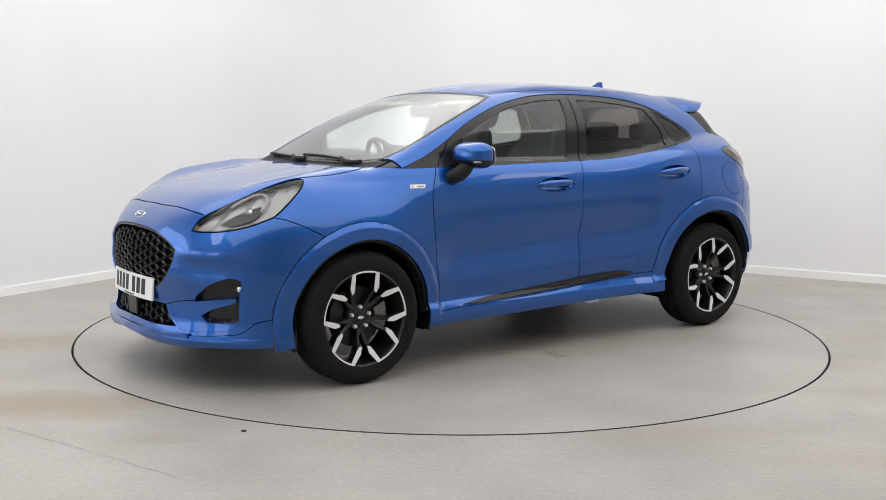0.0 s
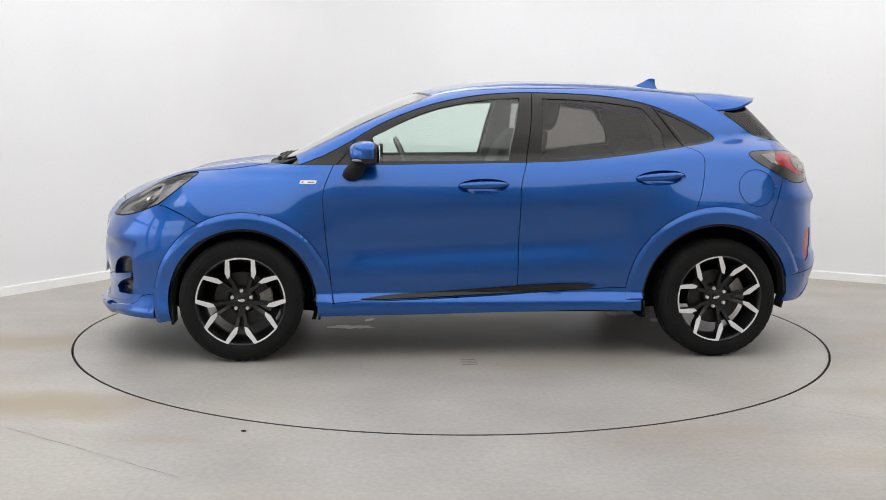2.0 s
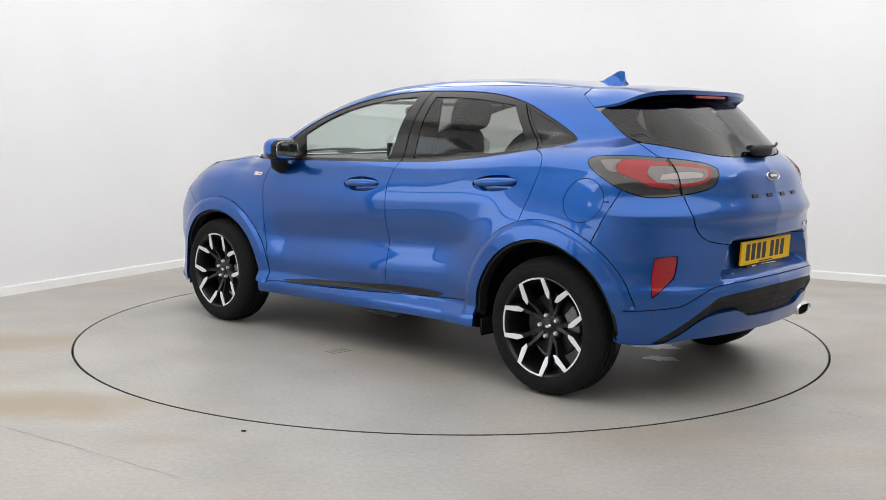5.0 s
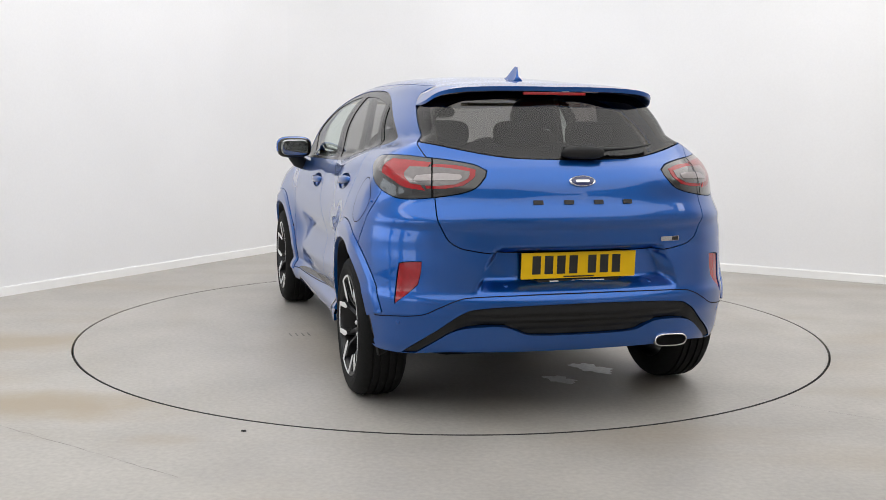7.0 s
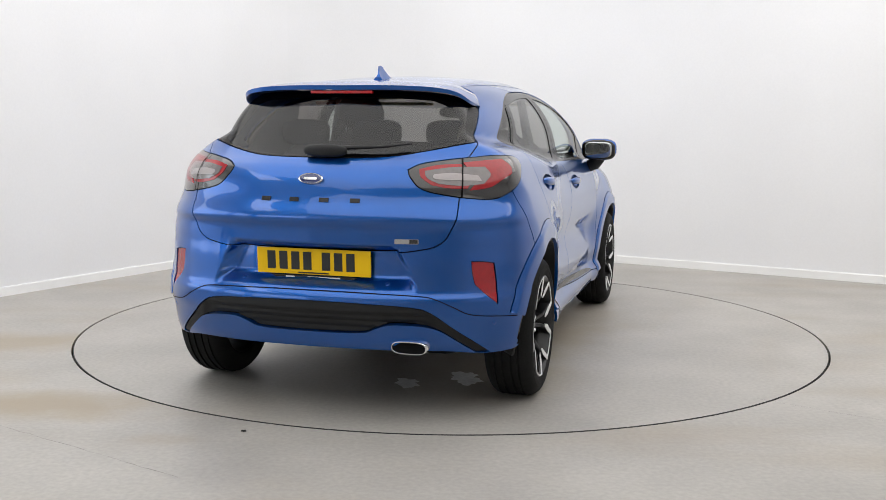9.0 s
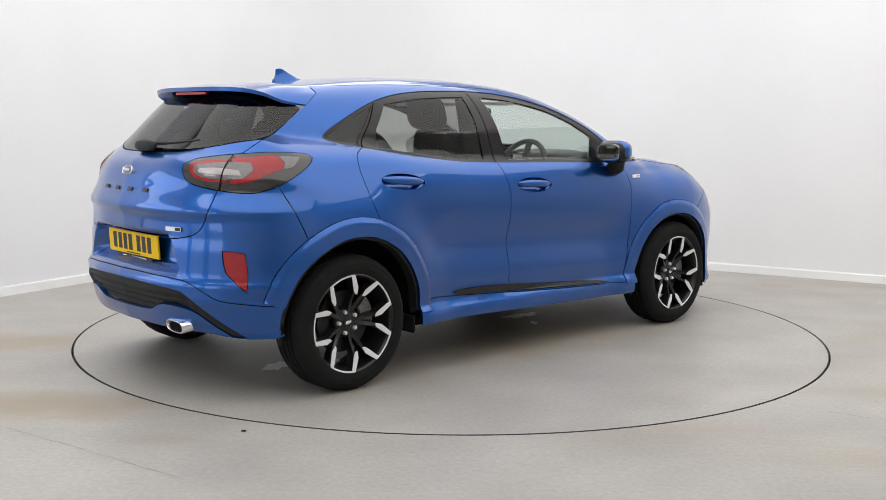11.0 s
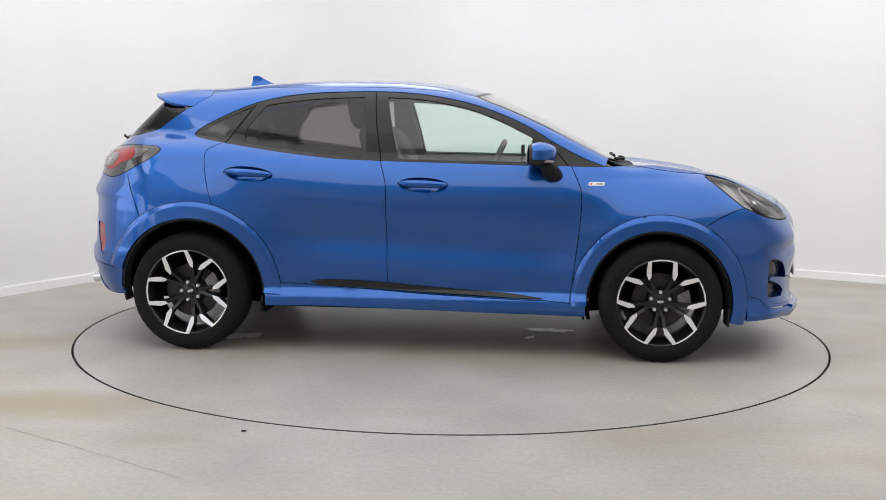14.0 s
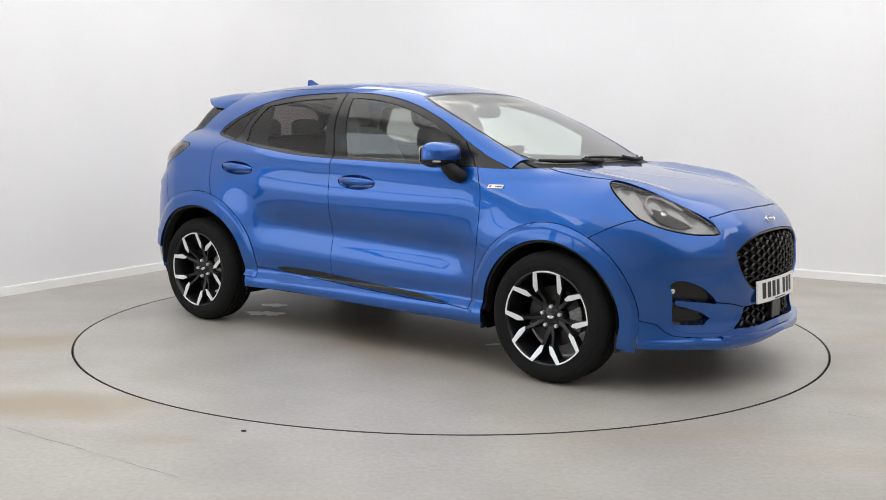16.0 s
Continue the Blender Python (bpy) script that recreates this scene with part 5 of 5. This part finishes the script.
# ---- mirrors ----
for s in (1, -1):
    c = Vector((.645, .864 * s, 1.106))
    b = bmesh.new()
    def housing(p):
        taper = 1 - .22 * step(-.02, .08, p.x)
        return Vector((p.x + .25 * p.y * s * -.35, p.y * taper, p.z * taper - .10 * p.y * s * 0))
    blob(b, c, (.146, .222, .134), 3.2, 32, 18, housing)
    mirror = part("door_mirror", b, GLOSS_BLACK, car, "door mirror with blue cap and black base", smooth=True)
    b = bmesh.new()
    def cap(p):
        q = housing(p)
        q.z = max(q.z, -.022 - .02 * (p.x < 0) * 0)
        return q * 1.03
    blob(b, c + Vector((.006, 0, .001)), (.143, .222, .134), 3.2, 32, 18, cap)
    part("mirror_cap", b, PAINT, mirror, "blue mirror cap", smooth=True)
    b = bmesh.new()
    blob(b, c + Vector((-.0705, .002 * s, 0)), (.010, .172, .100), 4, 28, 12, lambda p: Vector((p.x - .0875 * p.y * s, p.y, p.z)))
    part("mirror_glass", b, MIRROR, mirror, "silvered mirror glass", smooth=True)
    b = bmesh.new()
    tube(b, [(.720, .765 * s, .990), (.712, .79 * s, .996), (.698, .825 * s, 1.012), (.676, .850 * s, 1.045), (.655, .86 * s, 1.075)], [.042, .050, .054, .050, .040], 16, flat=.75)
    part("mirror_foot", b, MATT_BLACK, mirror, "black mirror foot", smooth=True)
    b = bmesh.new()
    blob(b, c + Vector((.030, .090 * s, -.03)), (.07, .012, .012), 3, 16, 8)
    part("side_indicator", b, LENS_CLEAR, mirror, "clear side indicator", smooth=True)


# ---- plates, badges, wipers, aerial ----
def number_plate(m, mat, label, footer, bow=0.0):
    """A plate with bars for its characters, bent back by bow times the square of the distance from its middle."""
    def sheet(name, x0, x1, y0, y1, z0, z1, material_, parent, text=""):
        b_ = bmesh.new()
        n_ = max(1, int((x1 - x0) / .045)) if bow else 1
        cols = []
        for i_ in range(n_ + 1):
            x_ = x0 + (x1 - x0) * i_ / n_
            back = bow * x_ * x_
            cols.append([b_.verts.new(m @ Vector((x_, y_, z_ - back))) for y_, z_ in ((y0, z0), (y1, z0), (y1, z1), (y0, z1))])
        for p, q in zip(cols[:-1], cols[1:]):
            for k in range(4):
                b_.faces.new((p[k], p[(k + 1) % 4], q[(k + 1) % 4], q[k]))
        b_.faces.new(cols[0])
        b_.faces.new(cols[-1][::-1])
        bmesh.ops.recalc_face_normals(b_, faces=b_.faces[:])
        return part(name, b_, material_, parent, text)

    plate = sheet("number_plate", -.26, .26, -.0555, .0555, 0, .008, mat, car, label)
    x = -.212
    for i in range(7):
        sheet("plate_bar", x, x + .038, -.036, .042, .008, .0088, INK, plate, "dark bar")
        x += .0555 + (.030 if i == 3 else 0)
    sheet("plate_bar", -.07, .07, -.0515, -.0455, .008, .0086, INK, plate, "fine dark line of print")
    if footer:
        b_ = bmesh.new()
        prism(b_, [(-.20, -.060), (.20, -.060), (.165, -.078), (-.165, -.078)], -.004, .004, m)
        holder = part("plate_holder", b_, GLOSS_BLACK, plate, "black plate surround")
        for x0, x1 in ((-.13, -.09), (-.03, .12)):
            sheet("print_bar", x0, x1, -.0725, -.0655, .004, .0046, PLATE_WHITE, holder, "white line of print")


number_plate(Matrix.Translation((-1.966, .003, .681)) @ TO_REAR @ pose(0, 0, 0, 3), YELLOW, "yellow rear number plate", True)
front_x = float(on_body(NOSE, [(0, .47)])[0][0])
number_plate(Matrix.Translation((front_x + .001, 0, .464)) @ TO_FRONT @ pose(0, 0, 0, -4), PLATE_WHITE, "white front number plate", False, .30)
b = bmesh.new()
box(b, (front_x - .03, 0, .44), (.05, .30, .09))
part("plate_bracket", b, MATT_BLACK, car, bevel=.008)
b = bmesh.new()
box(b, (front_x - .02, 0, .36), (.03, .12, .10))
part("radar_cover", b, GLOSS_BLACK, car, "plain black sensor cover", bevel=.006)


def skin_pose(view, u, v, lift=.001, side=1):
    """A pose on the body: z out of it, y as upright as can be."""
    p = on_body(view, [(u, v)])[0]
    n = Vector(normals(np.array([p]))[0])
    p = Vector(p)
    if side < 0:
        p.y, n.y = -p.y, -n.y
    x = Vector((0, 0, 1)).cross(n).normalized()
    y = n.cross(x)
    return Matrix.Translation(p + n * lift) @ Matrix((x, y, n)).transposed().to_4x4()


def oval_badge(m, w, h, face):
    b_ = bmesh.new()
    lathe(b_, [(.001, .005), (.86, .005), (.93, .0075), (1, .004), (1, -.006)], 48, m @ Matrix.Diagonal((w / 2, h / 2, 1, 1)))
    badge = part("badge", b_, CHROME, car, "plain oval badge with bright rim", smooth=True)
    b_ = bmesh.new()
    lathe(b_, [(.001, .0062), (.80, .0058), (.86, .0048)], 48, m @ Matrix.Diagonal((w / 2, h / 2, 1, 1)))
    part("badge_face", b_, face, badge, "dark oval face", smooth=True)
    b_ = bmesh.new()
    prism(b_, rounded(w * .52, h * .22, h * .1), .0062, .0070, m)
    part("badge_mark", b_, CHROME, badge)


oval_badge(skin_pose(TAIL, .004, 1.035), .116, .050, BADGE_BLUE)
oval_badge(skin_pose(NOSE, 0, .805), .105, .044, PAINT)
for y in (.204, .071, -.062, -.198):
    b = bmesh.new()
    m = skin_pose(TAIL, math.atan2(y, 1.1), .949)
    prism(b, [(-.021, -.009), (.021, -.009), (.021, .009), (-.021, .009)], 0, .004, m)
    part("badge_block", b, GLOSS_BLACK, car, "black block badge", bevel=.001)
b = bmesh.new()
m = skin_pose(TAIL, .369, .784, side=-1)
prism(b, rounded(.100, .020, .003), 0, .004, m)
hb = part("badge_strip", b, CHROME, car, "silver and black strip badge", bevel=.0008)
b = bmesh.new()
prism(b, [(.012, -.008), (.046, -.008), (.046, .008), (.012, .008)], .004, .0047, m)
part("badge_face", b, INK, hb)
for s in (1, -1):
    m = skin_pose(SIDE, .940, .9525, side=s)
    b = bmesh.new()
    prism(b, [(-.046, -.010), (.040, -.010), (.046, .010), (-.040, .010)], 0, .003, m)
    wb = part("wing_badge", b, PLATE_WHITE, car, "small white strip badge", bevel=.0006)
    b = bmesh.new()
    x0 = -.036
    prism(b, [(x0, -.005), (x0 + .010, -.005), (x0 + .013, .004), (x0 + .003, .004)], .003, .0036, m)
    part("badge_mark", b, RED_PRINT, wb)
    b = bmesh.new()
    prism(b, [(x0 + .032, -.004), (x0 + .070, -.004), (x0 + .072, .003), (x0 + .034, .003)], .003, .0036, m)
    part("badge_mark", b, CASTING, wb)

# aerial fin
b = bmesh.new()
zr = float(ridge(-1.08))
prof = [(-.985, 0.000, .020), (-1.03, .018, .017), (-1.075, .040, .010), (-1.105, .057, .005), (-1.128, .060, .004), (-1.146, .056, .004), (-1.150, .02, .008), (-1.158, 0, .014)]
lo = [b.verts.new((x, s_ * (w + .012), zr - .012)) for s_ in (1, -1) for x, h, w in prof]
hi = [b.verts.new((x, s_ * w * .55, zr + h + .002)) for s_ in (1, -1) for x, h, w in prof]
mid = [b.verts.new((x, s_ * w * 1.0, zr + h * .35 + .004)) for s_ in (1, -1) for x, h, w in prof]
n = len(prof)
for k in (0, n):
    for i in range(n - 1):
        b.faces.new((lo[k + i], lo[k + i + 1], mid[k + i + 1], mid[k + i]))
        b.faces.new((mid[k + i], mid[k + i + 1], hi[k + i + 1], hi[k + i]))
for i in range(n - 1):
    b.faces.new((hi[i], hi[i + 1], hi[n + i + 1], hi[n + i]))
for i in (0, n - 1):
    b.faces.new((lo[i], mid[i], mid[n + i], lo[n + i]))
    b.faces.new((mid[i], hi[i], hi[n + i], mid[n + i]))
bmesh.ops.recalc_face_normals(b, faces=b.faces[:])
part("roof_aerial", b, PAINT, car, "blue shark-fin aerial", smooth=True)

# rear wiper and front wipers
def along(view, line, lift):
    p = on_body(view, line)
    return p + normals(p) * lift


b = bmesh.new()
p = along(TAIL, bent((.05, 1.146), (-.06, 1.145), (-.17, 1.147), (-.28, 1.152), (-.40, 1.166)), .026)
tube(b, [tuple(q) for q in p], [.022 - .017 * (i / (len(p) - 1)) for i in range(len(p))], 10, flat=.6)
rw = part("rear_wiper", b, MATT_BLACK, car, "black rear wiper", smooth=True)
b = bmesh.new()
c = on_body(TAIL, [(.0, 1.142)])[0]
blob(b, (c[0] - .028, -.03, 1.152), (.05, .20, .055), 2.6, 20, 10)
part("wiper_base", b, MATT_BLACK, rw, smooth=True)
for line in (((1.10, .52), (1.085, .30), (1.075, .05), (1.075, -.12)), ((1.125, -.02), (1.10, -.20), (1.075, -.40), (1.05, -.56))):
    b = bmesh.new()
    p = along(TOP, bent(*line), .007)
    tube(b, [tuple(q) for q in p], .009, 8, flat=.8)
    fw = part("front_wiper", b, MATT_BLACK, car, "black windscreen wiper", smooth=True)
    b = bmesh.new()
    q = p[len(p) // 2]
    p2 = along(TOP, bent(line[0], ((line[0][0] + line[1][0]) / 2 + .02, (line[0][1] + line[1][1]) / 2), line[1]), .012)
    tube(b, [tuple(k) for k in p2], .012, 8)
    part("wiper_arm", b, MATT_BLACK, fw, smooth=True)
for s in (1, -1):
    c = on_body(SIDE, [(-1.60, .934)])[0]
    if s > 0:
        b = bmesh.new()
        blob(b, (c[0], c[1], c[2]), (.03, .014, .012), 2.4, 14, 8)
        part("cap_catch", b, PAINT, car, smooth=True)
    for u, v in ((.69, .435), (.30, .60)):
        m = skin_pose(TAIL, u, v, side=s)
        b = bmesh.new()
        lathe(b, [(.001, .001), (.009, .001), (.0105, .0), (.0105, -.003)], 20, m)
        part("parking_sensor", b, PAINT, car, smooth=True)

# ---- cabin ----
cabin = hang(new("cabin"), car, "dark charcoal cabin")


def seat(x, y, wide, parent, rest_y=0.0):
    st = new("front_seat")
    st.parent = parent
    b_ = bmesh.new()
    blob(b_, (x + .08, y, .60), (.52, wide, .20), 4, 28, 14, lambda p: Vector((p.x, p.y, p.z + .10 * p.x)))
    part("seat_cushion", b_, SEAT_CLOTH, st, smooth=True)
    b_ = bmesh.new()
    blob(b_, (x - .26, y, .93), (.17, wide, .62), 4, 28, 18, lambda p: Vector((p.x - .36 * p.z - .10 * (p.y / wide * 2) ** 2 * 0 + .05 * (abs(p.y) / wide * 2) ** 3, p.y * (1 - .22 * step(.05, .31, p.z)), p.z)))
    part("backrest", b_, SEAT_CLOTH, st, smooth=True)
    b_ = bmesh.new()
    blob(b_, (x - .43, y, 1.325), (.11, .27, .19), 3.4, 24, 14, lambda p: Vector((p.x - .2 * p.z, p.y * (1 - .12 * step(0, .09, p.z)), p.z)))
    part("headrest", b_, SEAT_CLOTH, st, smooth=True)
    for k in (-.06, .06):
        b_ = bmesh.new()
        tube(b_, [(x - .37, y + k, 1.16), (x - .41, y + k, 1.27)], .007, 8)
        part("headrest_post", b_, STEEL, st, smooth=True)
    return st


for y in (.37, -.37):
    seat(.02, y, .50, cabin)
bench = hang(new("rear_bench"), cabin)
b = bmesh.new()
blob(b, (-.72, 0, .62), (.52, 1.08, .20), 5, 36, 12)
part("seat_cushion", b, SEAT_CLOTH, bench, smooth=True)
b = bmesh.new()
blob(b, (-1.05, 0, .90), (.18, 1.08, .56), 5, 36, 14, lambda p: Vector((p.x - .30 * p.z, p.y, p.z)))
part("backrest", b, SEAT_CLOTH, bench, smooth=True)
for y in (.38, 0, -.38):
    b = bmesh.new()
    blob(b, (-1.17, y, 1.22), (.09, .25, .13), 3.4, 22, 12)
    part("headrest", b, SEAT_CLOTH, bench, smooth=True)
b = bmesh.new()
prof = [(1.05, .70), (1.06, 1.03), (.95, 1.055), (.80, 1.06), (.62, 1.04), (.52, .98), (.50, .85), (.56, .70)]
prism(b, prof, -.66, .66, Matrix(((1, 0, 0, 0), (0, 0, 1, 0), (0, 1, 0, 0), (0, 0, 0, 1))))
bmesh.ops.recalc_face_normals(b, faces=b.faces[:])
dash = part("dashboard", b, DASH, cabin, "charcoal dashboard", bevel=.02)
b = bmesh.new()
blob(b, (.68, -.37, 1.06), (.26, .42, .10), 3, 24, 12)
part("instrument_hood", b, DASH, dash, smooth=True)
b = bmesh.new()
box(b, (.535, -.02, 1.075), (.02, .22, .13))
part("centre_screen", b, GLOSS_BLACK, dash, "dark centre screen", bevel=.006)
wheel_m = Matrix.Translation((.36, -.37, 1.0)) @ pose(0, 0, 0, 0, -66, 0)
b = bmesh.new()
ringp = []
for i in range(48):
    a = 2 * math.pi * i / 48
    ringp.append([b.verts.new(wheel_m @ Vector(((.178 + .016 * math.cos(t)) * math.cos(a), (.178 + .016 * math.cos(t)) * math.sin(a), .016 * math.sin(t)))) for t in (2 * math.pi * j / 10 for j in range(10))])
for i in range(48):
    for j in range(10):
        b.faces.new((ringp[i][j], ringp[(i + 1) % 48][j], ringp[(i + 1) % 48][(j + 1) % 10], ringp[i][(j + 1) % 10]))
sw = part("steering_wheel", b, DASH, cabin, "dark leather steering wheel", smooth=True)
b = bmesh.new()
for a in (0, 180, 270):
    box(b, (.10, 0, -.005), (.16, .04, .018), wheel_m @ pose(0, 0, 0, 0, 0, a))
box(b, (0, 0, 0), (.13, .13, .04), wheel_m)
part("wheel_spokes", b, DASH, sw, bevel=.006)
head = both_halves(joined(bent((.312, 0), (.285, .3), (.225, .485)), bent((.225, .485), (-.5, .475), (-1.15, .44)), np.array([(-1.15, .43), (-1.25, .2), (-1.25, 0)])))
panel("headliner", TOP, head, LINER, cabin, "pale headliner", gap=0, out=-.028, thick=0, fine=.08)
for y in (.36, -.36):
    b = bmesh.new()
    box(b, (.235, y, 1.385), (.17, .42, .018), None)
    part("sun_visor", b, LINER, cabin, "pale sun visor", bevel=.006)
b = bmesh.new()
blob(b, (.345, 0, 1.335), (.05, .24, .075), 3, 24, 10)
part("cabin_mirror", b, DASH, cabin, "dark interior mirror", smooth=True)
for s in (1, -1):
    b = bmesh.new()
    prism(b, [(-.02, .62), (-.30, .62), (-.34, 1.42), (-.24, 1.42)], .575, .60, Matrix(((1, 0, 0, 0), (0, 0, s, 0), (0, 1, 0, 0), (0, 0, 0, 1))) @ pose(0, 0, .0))
    for v in b.verts:
        v.co.y += s * (.09 if v.co.z < 1.1 else -.055)
    bmesh.ops.recalc_face_normals(b, faces=b.faces[:])
    part("centre_pillar", b, DASH, cabin, "grey centre pillar trim")
    b = bmesh.new()
    prism(b, [(.80, .5), (.80, 1.045), (-.2, 1.06), (-1.05, 1.13), (-1.05, .88), (-.84, .74), (-.80, .5)], .64, .655, Matrix(((1, 0, 0, 0), (0, 0, s, 0), (0, 1, 0, 0), (0, 0, 0, 1))))
    bmesh.ops.recalc_face_normals(b, faces=b.faces[:])
    part("door_card", b, DASH, cabin, "charcoal door trim", bevel=.003)
    b = bmesh.new()
    prism(b, [(-1.0, .6), (-1.0, 1.15), (-.93, 1.36), (-1.20, 1.33), (-1.45, 1.20), (-1.60, 1.05), (-1.6, .6)], .52, .535, Matrix(((1, 0, 0, 0), (0, 0, s, 0), (0, 1, 0, 0), (0, 0, 0, 1))))
    bmesh.ops.recalc_face_normals(b, faces=b.faces[:])
    part("boot_trim", b, DASH, cabin)
b = bmesh.new()
box(b, (-1.45, 0, 1.06), (.55, 1.04, .02))
part("parcel_shelf", b, SEAT_CLOTH, cabin, "dark parcel shelf")
b = bmesh.new()
box(b, (.03, 0, .42), (1.68, 1.30, .03))
part("cabin_floor", b, SEAT_CLOTH, cabin)

# ---- marks on the floor ----
for i, (cx_, cy_, rx, ry) in enumerate(((.62, -.02, .12, .06), (-1.22, -.42, .11, .08), (-1.40, -.17, .08, .06), (.50, -.25, .05, .02))):
    bm = bmesh.new()
    prism(bm, ragged(cx_, cy_, rx, ry, 40, .4 * i, .40, 7 + i), .0002, .0012)
    bmesh.ops.recalc_face_normals(bm, faces=bm.faces[:])
    part("paint_patch", bm, FLAKE, turntable, "worn white paint patch")
for k in range(4):
    bm = bmesh.new()
    y = .885 + .036 * k
    prism(bm, [(-.055, y), (.03, y + .004), (.03, y + .012), (-.055, y + .009)], .0002, .0010)
    bmesh.ops.recalc_face_normals(bm, faces=bm.faces[:])
    part("scuff", bm, CASTING, turntable, "dark scuff mark")
bm = bmesh.new()
prism(bm, ragged(-.85, -2.21, .008, .005, 9, 0, .4, 3), 0, .006)
bmesh.ops.recalc_face_normals(bm, faces=bm.faces[:])
tagged(part("grit", bm, JOINT, None), "small dark chip of grit on the floor", "debris")


def crack(points, width):
    bm_ = bmesh.new()
    rnd = random.Random(5)
    l, r = [], []
    for (ax, ay), (bx, by) in zip(points[:-1], points[1:]):
        for i in range(14):
            t = i / 14
            w = width * rnd.uniform(.4, 1.3)
            x, y = ax + (bx - ax) * t + rnd.uniform(-.004, .004), ay + (by - ay) * t + rnd.uniform(-.004, .004)
            l.append(bm_.verts.new((x, y - w, .0008)))
            r.append(bm_.verts.new((x, y + w, .0008)))
    for i in range(len(l) - 1):
        bm_.faces.new((l[i], r[i], r[i + 1], l[i + 1]))
    bmesh.ops.recalc_face_normals(bm_, faces=bm_.faces[:])
    ob = part("floor_joint", bm_, CASTING, floor, "hairline joint in the concrete")
    return ob


crack([(-1.95, -2.12), (-1.4, -2.48), (-.94, -2.79)], .0016)
crack([(1.44, -1.62), (1.9, -1.96), (2.6, -2.5)], .0013)


def motions():
    rows = [(t / 2, pose(0, 0, 0, 0, 0, heading(t / 2))) for t in range(33)]
    walk(turntable, rows)
    shift = pose(-0.100, 0.0325, 0)
    walk(car, [(t, m @ shift) for t, m in rows])


motions()
